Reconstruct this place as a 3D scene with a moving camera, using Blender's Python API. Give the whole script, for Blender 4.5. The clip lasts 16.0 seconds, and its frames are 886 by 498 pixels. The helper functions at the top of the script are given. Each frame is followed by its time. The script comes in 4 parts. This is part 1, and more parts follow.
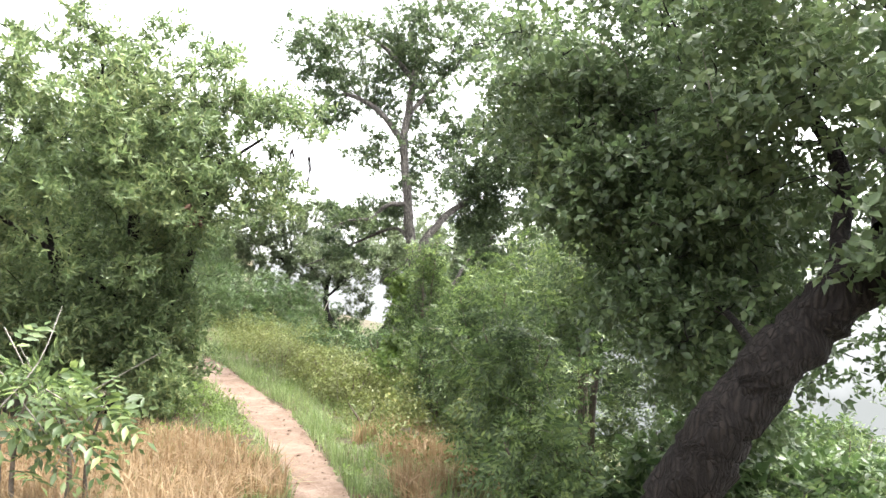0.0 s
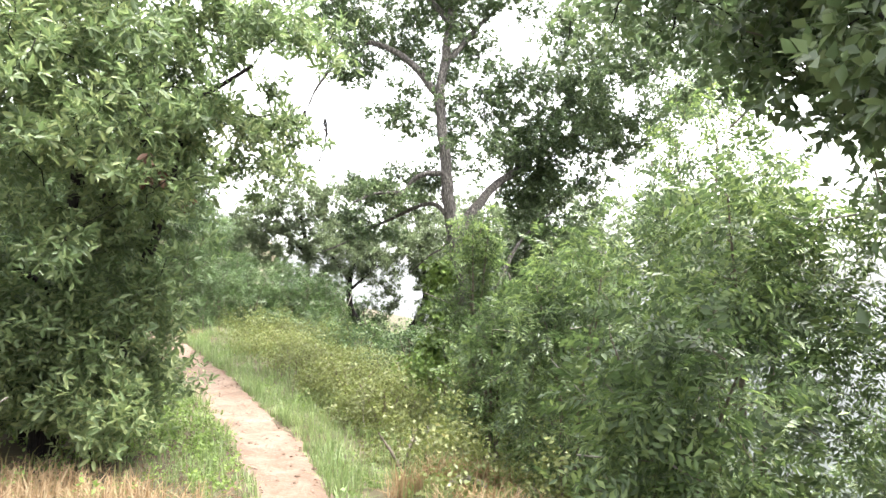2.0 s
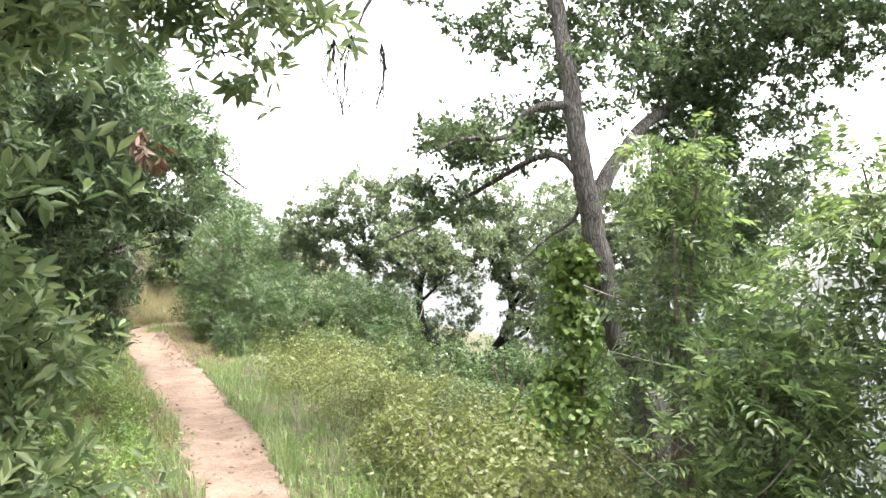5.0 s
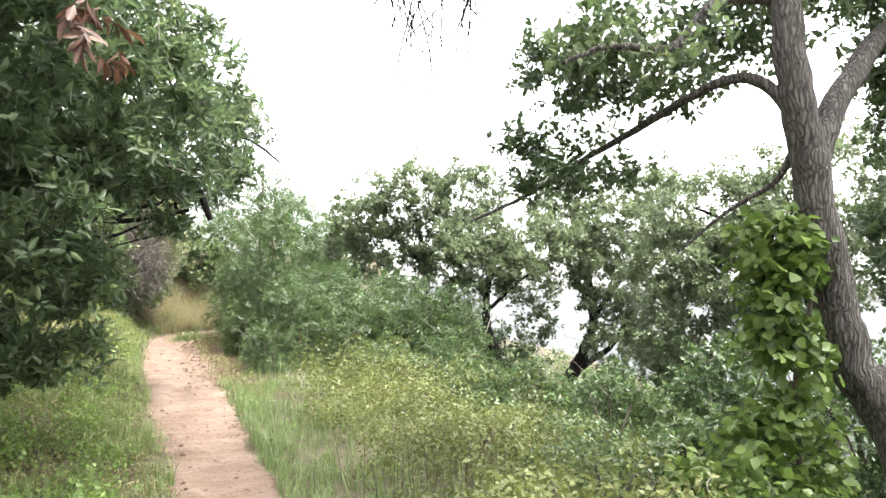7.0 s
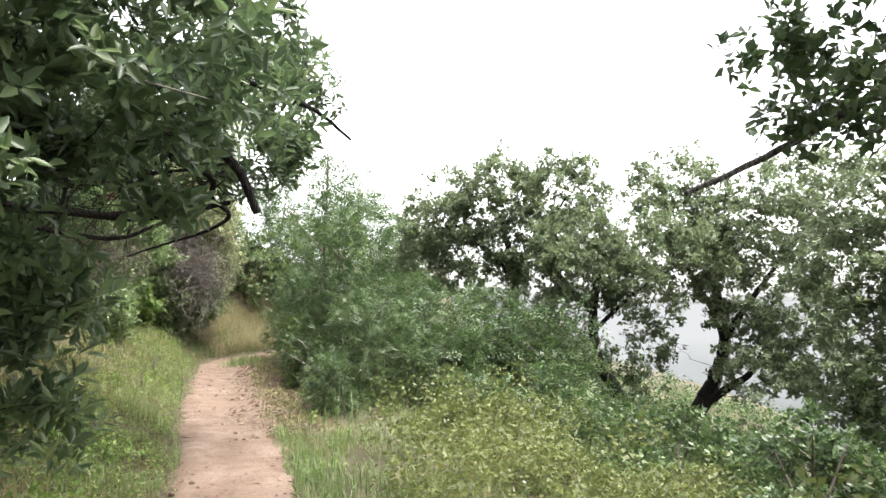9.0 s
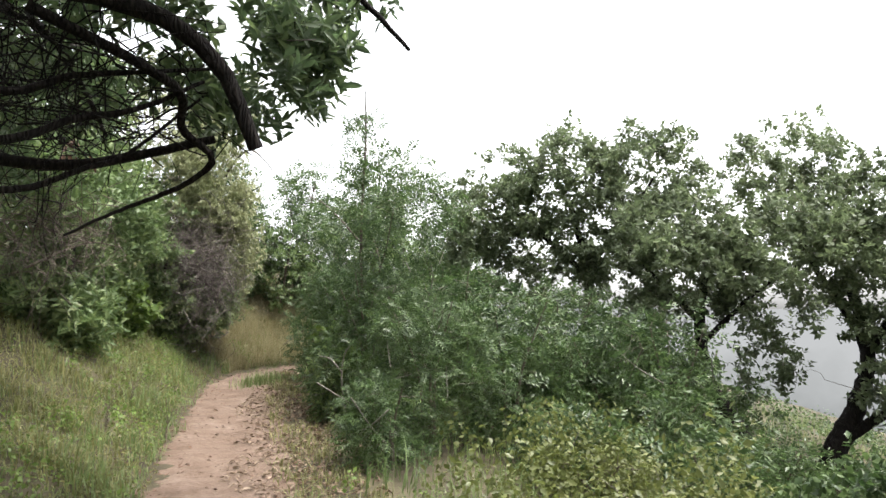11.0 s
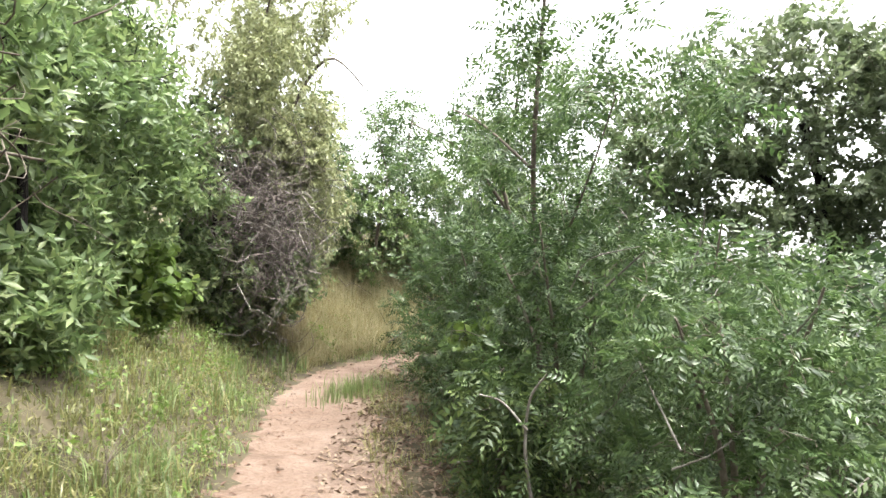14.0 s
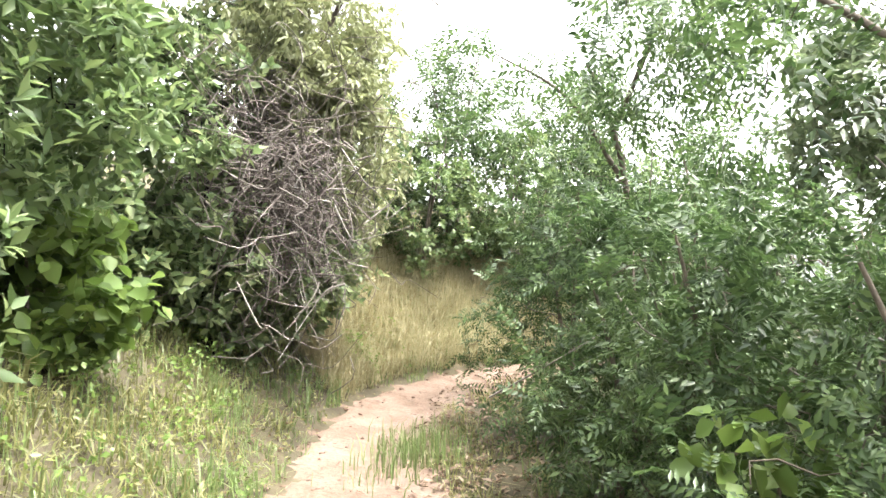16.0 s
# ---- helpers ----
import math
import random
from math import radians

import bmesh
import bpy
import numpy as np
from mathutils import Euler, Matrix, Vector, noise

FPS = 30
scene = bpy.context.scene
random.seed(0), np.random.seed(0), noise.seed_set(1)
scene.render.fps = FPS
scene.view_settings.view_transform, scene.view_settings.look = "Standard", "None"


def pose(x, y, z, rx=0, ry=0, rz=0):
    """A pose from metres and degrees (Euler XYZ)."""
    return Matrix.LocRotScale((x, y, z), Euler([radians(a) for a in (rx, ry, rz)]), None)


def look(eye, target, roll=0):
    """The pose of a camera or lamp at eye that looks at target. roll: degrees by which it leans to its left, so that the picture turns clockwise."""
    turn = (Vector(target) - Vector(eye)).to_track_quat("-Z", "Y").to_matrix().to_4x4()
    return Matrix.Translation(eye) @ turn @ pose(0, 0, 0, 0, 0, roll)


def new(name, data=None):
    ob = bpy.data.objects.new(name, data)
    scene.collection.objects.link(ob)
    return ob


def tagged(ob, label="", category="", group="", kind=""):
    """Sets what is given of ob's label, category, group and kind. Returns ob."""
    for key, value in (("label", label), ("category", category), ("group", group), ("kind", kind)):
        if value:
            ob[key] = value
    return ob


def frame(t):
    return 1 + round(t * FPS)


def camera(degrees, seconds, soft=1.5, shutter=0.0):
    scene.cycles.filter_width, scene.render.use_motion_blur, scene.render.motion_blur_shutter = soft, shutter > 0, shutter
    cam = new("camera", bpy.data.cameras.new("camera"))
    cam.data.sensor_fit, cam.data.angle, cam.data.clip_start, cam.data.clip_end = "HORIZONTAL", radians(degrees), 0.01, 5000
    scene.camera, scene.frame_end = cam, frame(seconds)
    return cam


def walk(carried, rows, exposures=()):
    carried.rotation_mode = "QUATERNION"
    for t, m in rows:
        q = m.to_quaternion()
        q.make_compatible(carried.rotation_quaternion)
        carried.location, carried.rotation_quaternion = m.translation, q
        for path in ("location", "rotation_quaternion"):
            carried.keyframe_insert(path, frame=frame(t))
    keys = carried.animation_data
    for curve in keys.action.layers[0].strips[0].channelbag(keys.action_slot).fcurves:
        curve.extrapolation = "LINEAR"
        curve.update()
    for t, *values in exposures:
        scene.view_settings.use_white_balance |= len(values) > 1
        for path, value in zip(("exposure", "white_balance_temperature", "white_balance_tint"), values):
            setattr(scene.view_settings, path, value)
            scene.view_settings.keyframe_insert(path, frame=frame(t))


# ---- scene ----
cam = camera(67.0, 16.0)
METRES, EYE, TILT, LEAN, TURN = 21.0, 1.5, 3.0, -2.0, 0.0
ROWS = [
    (0.0, 0.0, 0.0, 0.0, 0.0, 0.0, -0.0),
    (0.5, -0.0006, 0.0317, -0.0028, 0.69, -0.5, 0.2),
    (1.0, -0.0077, 0.0622, -0.0053, 1.31, -0.9, 0.59),
    (1.5, -0.0109, 0.0928, -0.0078, 1.69, -0.95, 0.6),
    (2.0, -0.0192, 0.1231, -0.0105, 2.01, -0.6, 0.83),
    (2.5, -0.0226, 0.1527, -0.0143, 2.42, -0.38, 1.04),
    (3.0, -0.0281, 0.1862, -0.0198, 3.33, 0.3, 1.67),
    (3.5, -0.0325, 0.2202, -0.0232, 4.23, 0.41, 2.18),
    (4.0, -0.0407, 0.2509, -0.0256, 5.23, 0.3, 2.9),
    (6.5, -0.0917, 0.3975, -0.0366, 10.22, 1.9, 2.64),
    (7.0, -0.1026, 0.4256, -0.0384, 11.24, 2.02, 2.74),
    (7.5, -0.1164, 0.453, -0.0387, 12.74, 2.77, 3.12),
    (8.0, -0.1274, 0.4805, -0.0383, 14.35, 3.33, 3.54),
    (8.5, -0.1423, 0.5058, -0.0371, 15.67, 3.18, 3.45),
    (11.0, -0.216, 0.6412, -0.0381, 18.93, 3.85, 3.3),
    (11.5, -0.2372, 0.6656, -0.0384, 20.2, 3.55, 3.48),
    (12.0, -0.2515, 0.6935, -0.0383, 21.2, 3.18, 3.64),
    (12.5, -0.2735, 0.717, -0.0371, 22.29, 3.39, 4.05),
    (13.0, -0.2861, 0.7442, -0.0355, 23.5, 3.99, 4.11),
    (13.5, -0.3073, 0.766, -0.0328, 24.68, 3.8, 3.97),
    (14.0, -0.3225, 0.7916, -0.0327, 25.55, 1.07, 3.24),
    (14.5, -0.3434, 0.8168, -0.034, 25.93, -0.24, 2.98),
    (15.0, -0.3607, 0.8419, -0.0328, 26.49, -1.16, 2.14),
    (15.5, -0.384, 0.8667, -0.0316, 27.18, -1.29, 2.06),
    (16.0, -0.4022, 0.89, -0.0275, 27.71, -0.58, 1.88),
]
walk(cam, [(t, pose(0, 0, EYE, TILT, LEAN, TURN) @ pose(METRES * x, METRES * y, METRES * z, 90 + pitch, roll, yaw)) for t, x, y, z, yaw, pitch, roll in ROWS],
     exposures=[(0, 3.14), (1.5, 3.34), (3.5, 3.25), (7, 3.14), (9, 2.67), (11, 2.17), (12.5, 2.78), (13.5, 2.92), (14.5, 2.95), (15, 3.20), (15.5, 3.48), (16, 3.50)])

# ---- light ----
world = bpy.data.worlds.new("overcast_sky")
scene.world = world
world.use_nodes = True
wn, wl = world.node_tree.nodes, world.node_tree.links
wn.clear()
sky = wn.new("ShaderNodeTexSky")
sky.sky_type = "NISHITA"
sky.sun_disc = False
sky.sun_elevation, sky.sun_rotation = radians(70), radians(90)
sky.dust_density, sky.air_density = 4.0, 1.0
grey = wn.new("ShaderNodeHueSaturation")
grey.inputs["Saturation"].default_value = 0.12
bg = wn.new("ShaderNodeBackground")
bg.inputs["Strength"].default_value = 0.15
out = wn.new("ShaderNodeOutputWorld")
wl.new(sky.outputs[0], grey.inputs["Color"])
wl.new(grey.outputs[0], bg.inputs["Color"])
wl.new(bg.outputs[0], out.inputs["Surface"])

sun_data = bpy.data.lights.new("sun", "SUN")
sun_data.energy, sun_data.angle, sun_data.color = 1.5, radians(25), (1.0, 0.96, 0.9)
sun = new("sun", sun_data)
sun.matrix_world = look((0, 0, 30), (-4.4, 0.0, 30 - 12.5))

rng = np.random.default_rng(7)


# ---- materials ----
def material(name):
    m = bpy.data.materials.new(name)
    m.use_nodes = True
    m.node_tree.nodes.clear()
    return m, m.node_tree.nodes, m.node_tree.links


def ramp(n, stops):
    r = n.new("ShaderNodeValToRGB")
    els = r.color_ramp.elements
    while len(els) < len(stops):
        els.new(0.5)
    for e, (p, c) in zip(els, stops):
        e.position, e.color = p, (*c, 1)
    return r


def leaf_mat(name, dark, mid, light, odd=None, gloss=0.42, through_light=0.45, patch=0.8):
    """Leaf: colour by leaf and by branch, a little gloss, light shining through."""
    m, n, l = material(name)
    geo = n.new("ShaderNodeNewGeometry")
    tex = n.new("ShaderNodeTexNoise")
    tex.inputs["Scale"].default_value = patch
    tex.inputs["Detail"].default_value = 3
    co = n.new("ShaderNodeTexCoord")
    l.new(co.outputs["Object"], tex.inputs["Vector"])
    mix = n.new("ShaderNodeMath")
    mix.operation = "MULTIPLY_ADD"
    mix.inputs[1].default_value = 0.62
    l.new(geo.outputs["Random Per Island"], mix.inputs[0])
    half = n.new("ShaderNodeMath")
    half.operation = "MULTIPLY_ADD"
    half.inputs[1].default_value, half.inputs[2].default_value = 0.9, -0.26
    l.new(tex.outputs[0], half.inputs[0])
    l.new(half.outputs[0], mix.inputs[2])
    stops = [(0.05, dark), (0.5, mid), (0.88, light)]
    if odd:
        stops += [(0.97, odd)]
    col = ramp(n, stops)
    l.new(mix.outputs[0], col.inputs[0])
    p = n.new("ShaderNodeBsdfPrincipled")
    p.inputs["Roughness"].default_value = gloss
    p.inputs["Specular IOR Level"].default_value = 0.36
    l.new(col.outputs[0], p.inputs["Base Color"])
    tr = n.new("ShaderNodeBsdfTranslucent")
    br = n.new("ShaderNodeHueSaturation")
    br.inputs["Saturation"].default_value, br.inputs["Value"].default_value = 1.05, 1.25
    l.new(col.outputs[0], br.inputs["Color"])
    l.new(br.outputs[0], tr.inputs["Color"])
    ms = n.new("ShaderNodeMixShader")
    ms.inputs[0].default_value = through_light
    l.new(p.outputs[0], ms.inputs[1])
    l.new(tr.outputs[0], ms.inputs[2])
    o = n.new("ShaderNodeOutputMaterial")
    l.new(ms.outputs[0], o.inputs["Surface"])
    return m


def rough_mat(name, stops, scale, detail=8, bump=0.3, roughness=0.9, stretch=(1, 1, 1), fine=60.0):
    """Bark, soil and dust: two scales of noise in colour and relief."""
    m, n, l = material(name)
    co = n.new("ShaderNodeTexCoord")
    mp = n.new("ShaderNodeMapping")
    mp.inputs["Scale"].default_value = stretch
    l.new(co.outputs["Object"], mp.inputs["Vector"])
    a = n.new("ShaderNodeTexNoise")
    a.inputs["Scale"].default_value, a.inputs["Detail"].default_value, a.inputs["Roughness"].default_value = scale, detail, 0.65
    b = n.new("ShaderNodeTexNoise")
    b.inputs["Scale"].default_value, b.inputs["Detail"].default_value = fine, 4
    l.new(mp.outputs[0], a.inputs["Vector"])
    l.new(mp.outputs[0], b.inputs["Vector"])
    ad = n.new("ShaderNodeMath")
    ad.operation = "MULTIPLY_ADD"
    ad.inputs[1].default_value = 0.45
    l.new(b.outputs[0], ad.inputs[0])
    sub = n.new("ShaderNodeMath")
    sub.operation = "MULTIPLY_ADD"
    sub.inputs[1].default_value, sub.inputs[2].default_value = 1.1, -0.27
    l.new(a.outputs[0], sub.inputs[0])
    l.new(sub.outputs[0], ad.inputs[2])
    col = ramp(n, stops)
    l.new(ad.outputs[0], col.inputs[0])
    p = n.new("ShaderNodeBsdfPrincipled")
    p.inputs["Roughness"].default_value = roughness
    p.inputs["Specular IOR Level"].default_value = 0.2
    l.new(col.outputs[0], p.inputs["Base Color"])
    bm = n.new("ShaderNodeBump")
    bm.inputs["Strength"].default_value, bm.inputs["Distance"].default_value = bump, 0.03
    l.new(ad.outputs[0], bm.inputs["Height"])
    l.new(bm.outputs[0], p.inputs["Normal"])
    o = n.new("ShaderNodeOutputMaterial")
    l.new(p.outputs[0], o.inputs["Surface"])
    return m


def bark_mat(name, crack, mid, ridge):
    """Furrowed bark: long plates parted by dark cracks, lichen-pale in patches."""
    m, n, l = material(name)
    co = n.new("ShaderNodeTexCoord")
    warp = n.new("ShaderNodeTexNoise")
    warp.inputs["Scale"].default_value, warp.inputs["Detail"].default_value = 6, 4
    l.new(co.outputs["Object"], warp.inputs["Vector"])
    mixv = n.new("ShaderNodeVectorMath")
    mixv.operation = "MULTIPLY_ADD"
    mixv.inputs[1].default_value = (0.08, 0.08, 0.06)
    l.new(warp.outputs["Color"], mixv.inputs[0])
    l.new(co.outputs["Object"], mixv.inputs[2])
    mp = n.new("ShaderNodeMapping")
    mp.inputs["Scale"].default_value = (1, 1, 0.1)
    l.new(mixv.outputs[0], mp.inputs["Vector"])
    vo = n.new("ShaderNodeTexVoronoi")
    vo.feature = "DISTANCE_TO_EDGE"
    vo.inputs["Scale"].default_value = 42
    l.new(mp.outputs[0], vo.inputs["Vector"])
    fine = n.new("ShaderNodeTexNoise")
    fine.inputs["Scale"].default_value, fine.inputs["Detail"].default_value = 55, 6
    l.new(mp.outputs[0], fine.inputs["Vector"])
    h = n.new("ShaderNodeMapRange")
    h.inputs["From Max"].default_value = 0.3
    l.new(vo.outputs["Distance"], h.inputs["Value"])
    hh = n.new("ShaderNodeMath")
    hh.operation = "MULTIPLY_ADD"
    hh.inputs[1].default_value = 0.62
    l.new(fine.outputs[0], hh.inputs[0])
    sc = n.new("ShaderNodeMath")
    sc.operation = "MULTIPLY"
    sc.inputs[1].default_value = 0.38
    l.new(h.outputs[0], sc.inputs[0])
    l.new(sc.outputs[0], hh.inputs[2])
    col = ramp(n, [(0.18, crack), (0.5, mid), (0.9, ridge)])
    l.new(hh.outputs[0], col.inputs[0])
    p = n.new("ShaderNodeBsdfPrincipled")
    p.inputs["Roughness"].default_value = 0.9
    p.inputs["Specular IOR Level"].default_value = 0.15
    l.new(col.outputs[0], p.inputs["Base Color"])
    bm = n.new("ShaderNodeBump")
    bm.inputs["Strength"].default_value, bm.inputs["Distance"].default_value = 1.0, 0.025
    l.new(hh.outputs[0], bm.inputs["Height"])
    l.new(bm.outputs[0], p.inputs["Normal"])
    o = n.new("ShaderNodeOutputMaterial")
    l.new(p.outputs[0], o.inputs["Surface"])
    return m


BAY = leaf_mat("bay_leaf", (0.049, 0.077, 0.032), (0.103, 0.143, 0.061), (0.205, 0.243, 0.108), (0.266, 0.278, 0.132))
BANK_BAY = leaf_mat("bank_bay_leaf", (0.051, 0.081, 0.032), (0.103, 0.148, 0.057), (0.167, 0.210, 0.086), (0.213, 0.233, 0.102))
BAY_DARK = leaf_mat("dark_bay_leaf", (0.034, 0.053, 0.025), (0.064, 0.096, 0.045), (0.120, 0.158, 0.069), (0.190, 0.215, 0.090))
OAK = leaf_mat("oak_leaf", (0.041, 0.062, 0.030), (0.070, 0.102, 0.045), (0.116, 0.149, 0.068), (0.172, 0.200, 0.097), gloss=0.35)
# oak leaf made paler and greyer: distance haze is put into its colour
HAZY_OAK = leaf_mat("hazy_oak_leaf", (0.060, 0.076, 0.040), (0.093, 0.121, 0.062), (0.133, 0.161, 0.083), (0.169, 0.184, 0.099), gloss=0.5)
WALNUT = leaf_mat("walnut_leaf", (0.022, 0.037, 0.014), (0.068, 0.104, 0.038), (0.170, 0.218, 0.074), (0.284, 0.300, 0.108), through_light=0.42)
HEDGE = leaf_mat("hedge_leaf", (0.017, 0.034, 0.012), (0.056, 0.091, 0.032), (0.104, 0.147, 0.055), (0.162, 0.194, 0.080), gloss=0.36, through_light=0.38)
VINE = leaf_mat("vine_leaf", (0.047, 0.079, 0.020), (0.098, 0.150, 0.036), (0.153, 0.207, 0.055), (0.199, 0.228, 0.065), through_light=0.45)
MOUND = leaf_mat("mound_leaf", (0.059, 0.071, 0.020), (0.103, 0.121, 0.038), (0.149, 0.160, 0.055), (0.177, 0.172, 0.064))
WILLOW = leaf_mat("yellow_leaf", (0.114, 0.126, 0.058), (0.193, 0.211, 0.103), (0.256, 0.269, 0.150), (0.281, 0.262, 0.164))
WEED = leaf_mat("weed_leaf", (0.068, 0.109, 0.028), (0.121, 0.184, 0.045), (0.181, 0.251, 0.067), (0.230, 0.258, 0.078))
GRASS = leaf_mat("green_grass_blade", (0.076, 0.112, 0.040), (0.132, 0.181, 0.068), (0.186, 0.229, 0.095), (0.228, 0.232, 0.114), patch=0.5)
STRAW = leaf_mat("dry_grass_blade", (0.110, 0.068, 0.033), (0.205, 0.138, 0.075), (0.285, 0.215, 0.130), (0.320, 0.265, 0.175), gloss=0.6, patch=0.5)
PALE_STRAW = leaf_mat("pale_straw_blade", (0.162, 0.137, 0.066), (0.270, 0.240, 0.138), (0.356, 0.328, 0.209), (0.389, 0.361, 0.248), patch=0.5)
BANK = leaf_mat("bank_grass_blade", (0.077, 0.080, 0.028), (0.149, 0.154, 0.059), (0.232, 0.222, 0.102), (0.287, 0.257, 0.129), patch=0.6)
BROWN = leaf_mat("dead_leaf", (0.037, 0.018, 0.009), (0.075, 0.035, 0.021), (0.128, 0.070, 0.042), gloss=0.6, through_light=0.2)
LITTER = leaf_mat("pale_dead_leaf", (0.070, 0.043, 0.025), (0.140, 0.095, 0.062), (0.210, 0.160, 0.115), gloss=0.6, through_light=0.15)
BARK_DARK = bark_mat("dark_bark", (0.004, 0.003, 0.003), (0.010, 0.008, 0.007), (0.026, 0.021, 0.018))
BARK_GREY = bark_mat("grey_bark", (0.019, 0.017, 0.015), (0.094, 0.085, 0.077), (0.187, 0.171, 0.157))
VINEWOOD = rough_mat("dead_vine_stem", [(0.2, (0.036, 0.029, 0.025)), (0.5, (0.090, 0.075, 0.066)), (0.8, (0.162, 0.141, 0.126))], 12, bump=0.2)
TWIG = rough_mat("twig_bark", [(0.2, (0.036, 0.030, 0.024)), (0.5, (0.084, 0.069, 0.054)), (0.8, (0.156, 0.132, 0.108))], 12, bump=0.2)
DEADWOOD = rough_mat("dead_wood", [(0.2, (0.066, 0.057, 0.048)), (0.5, (0.144, 0.129, 0.114)), (0.8, (0.240, 0.222, 0.201))], 12, bump=0.3)
DIRT = rough_mat("trail_dirt", [(0.12, (0.037, 0.024, 0.017)), (0.4, (0.097, 0.066, 0.048)), (0.6, (0.133, 0.095, 0.073)), (0.82, (0.180, 0.140, 0.113))], 2.6, bump=1.0, fine=32)
SOIL = rough_mat("soil", [(0.2, (0.026, 0.021, 0.013)), (0.5, (0.052, 0.044, 0.026)), (0.8, (0.088, 0.073, 0.044))], 2.2, bump=0.7, fine=18)


# ---- mesh tools ----
def mesh_of(name, verts, faces, mat):
    """A mesh from an (n, 3) array and an (m, k) array of k-cornered faces."""
    verts, faces = np.asarray(verts, np.float32), np.asarray(faces, np.int32)
    k = faces.shape[1]
    me = bpy.data.meshes.new(name)
    me.vertices.add(len(verts))
    me.vertices.foreach_set("co", verts.ravel())
    me.loops.add(faces.size)
    me.loops.foreach_set("vertex_index", faces.ravel())
    me.polygons.add(len(faces))
    me.polygons.foreach_set("loop_start", np.arange(0, faces.size, k, dtype=np.int32))
    me.polygons.foreach_set("loop_total", np.full(len(faces), k, np.int32))
    me.materials.append(mat)
    me.update(calc_edges=True)
    return me


def joined(pieces):
    """One pair of arrays out of several (verts, faces)."""
    vs, fs, n = [], [], 0
    for v, f in pieces:
        vs.append(v)
        fs.append(f + n)
        n += len(v)
    return np.concatenate(vs), np.concatenate(fs)


def part(name, pieces, mat, parent, label="", kind=""):
    """Links arrays as one mesh object under a thing."""
    ob = new(name, mesh_of(name, *joined(pieces), mat))
    ob.parent = parent
    return tagged(ob, label=label, kind=kind)


def unit(v):
    return v / np.maximum(np.linalg.norm(v, axis=-1, keepdims=True), 1e-6)


def spline(points, steps):
    """Points along a smooth curve through the given ones."""
    p = np.array(points, float)
    p = np.vstack([2 * p[0] - p[1], p, 2 * p[-1] - p[-2]])
    res = []
    for i in range(1, len(p) - 2):
        for t in np.arange(steps) / steps:
            a, b, c, d = p[i - 1], p[i], p[i + 1], p[i + 2]
            res.append(0.5 * (2 * b + (c - a) * t + (2 * a - 5 * b + 4 * c - d) * t ** 2 + (3 * b - a - 3 * c + d) * t ** 3))
    res.append(p[-2])
    return np.array(res)


def tube(points, r0, r1, sides=6, steps=4, rough=0.0, power=1.0, wobble=0.0):
    """A tapering limb along a curve, ridged by rough and bent by wobble."""
    c = spline(points, steps)
    n = len(c)
    if wobble:
        c[1:-1] += rng.normal(0, wobble, (n - 2, 3))
    d = unit(np.gradient(c, axis=0))
    ref = np.array([0.31, 0.17, 0.93]) if abs(d[:, 2].mean()) < 0.8 else np.array([0.93, 0.3, 0.1])
    u = unit(np.cross(d, ref))
    w = np.cross(d, u)
    t = np.linspace(0, 1, n) ** power
    rad = (r0 * (1 - t) + r1 * t)[:, None] * np.ones((1, sides))
    a = np.linspace(0, 2 * np.pi, sides, endpoint=False)
    if rough:
        ridge = rng.normal(0, 1, sides)
        drift = np.cumsum(rng.normal(0, 0.3, (n, sides)), axis=0)
        drift = (drift + np.roll(drift, 1, 0) + np.roll(drift, -1, 0)) / 3
        swell = np.interp(np.arange(n), np.arange(0, n + 9, 9), rng.normal(0, 0.3, len(np.arange(0, n + 9, 9))))
        rad = rad * (1 + rough * np.clip(ridge + 0.5 * (drift - drift.mean(axis=0)) + swell[:, None], -2, 2))
    v = c[:, None] + rad[..., None] * (np.cos(a)[None, :, None] * u[:, None] + np.sin(a)[None, :, None] * w[:, None])
    i = np.arange(n - 1)[:, None] * sides
    j = np.arange(sides)[None]
    k = (j + 1) % sides
    f = np.stack([i + j, i + k, i + k + sides, i + j + sides], -1).reshape(-1, 4)
    return v.reshape(-1, 3), f


def blade_leaf(pos, d, nrm, length, width, fold=0.12, droop=0.12):
    """Simple leaves: folded along the rib, pointed at both ends."""
    s = np.cross(d, nrm)
    L, W = length[:, None], width[:, None]
    base = pos
    left = pos + d * L * 0.45 + s * W * 0.5 + nrm * W * fold
    right = pos + d * L * 0.45 - s * W * 0.5 + nrm * W * fold
    tip = pos + d * L - nrm * L * droop
    v = np.stack([base, left, tip, right], 1).reshape(-1, 3)
    i = np.arange(len(pos))[:, None] * 4
    return v, np.concatenate([i + [[0, 2, 1]], i + [[0, 3, 2]]])


def oval_leaf(pos, d, nrm, length, width, cup=0.15):
    """Broad leaves of six corners, cupped along the rib."""
    s = np.cross(d, nrm)
    shape = ((0, 0, 0), (0.36, 0.5, 1), (0.74, 0.34, 0.7), (1, 0, -0.6), (0.74, -0.34, 0.7), (0.36, -0.5, 1))
    v = np.stack([pos + d * (length * a)[:, None] + s * (width * b)[:, None] + nrm * (width * c * cup)[:, None] for a, b, c in shape], 1)
    i = np.arange(len(pos))[:, None] * 6
    return v.reshape(-1, 3), np.concatenate([i + [[0, 3, 2, 1]], i + [[0, 5, 4, 3]]])


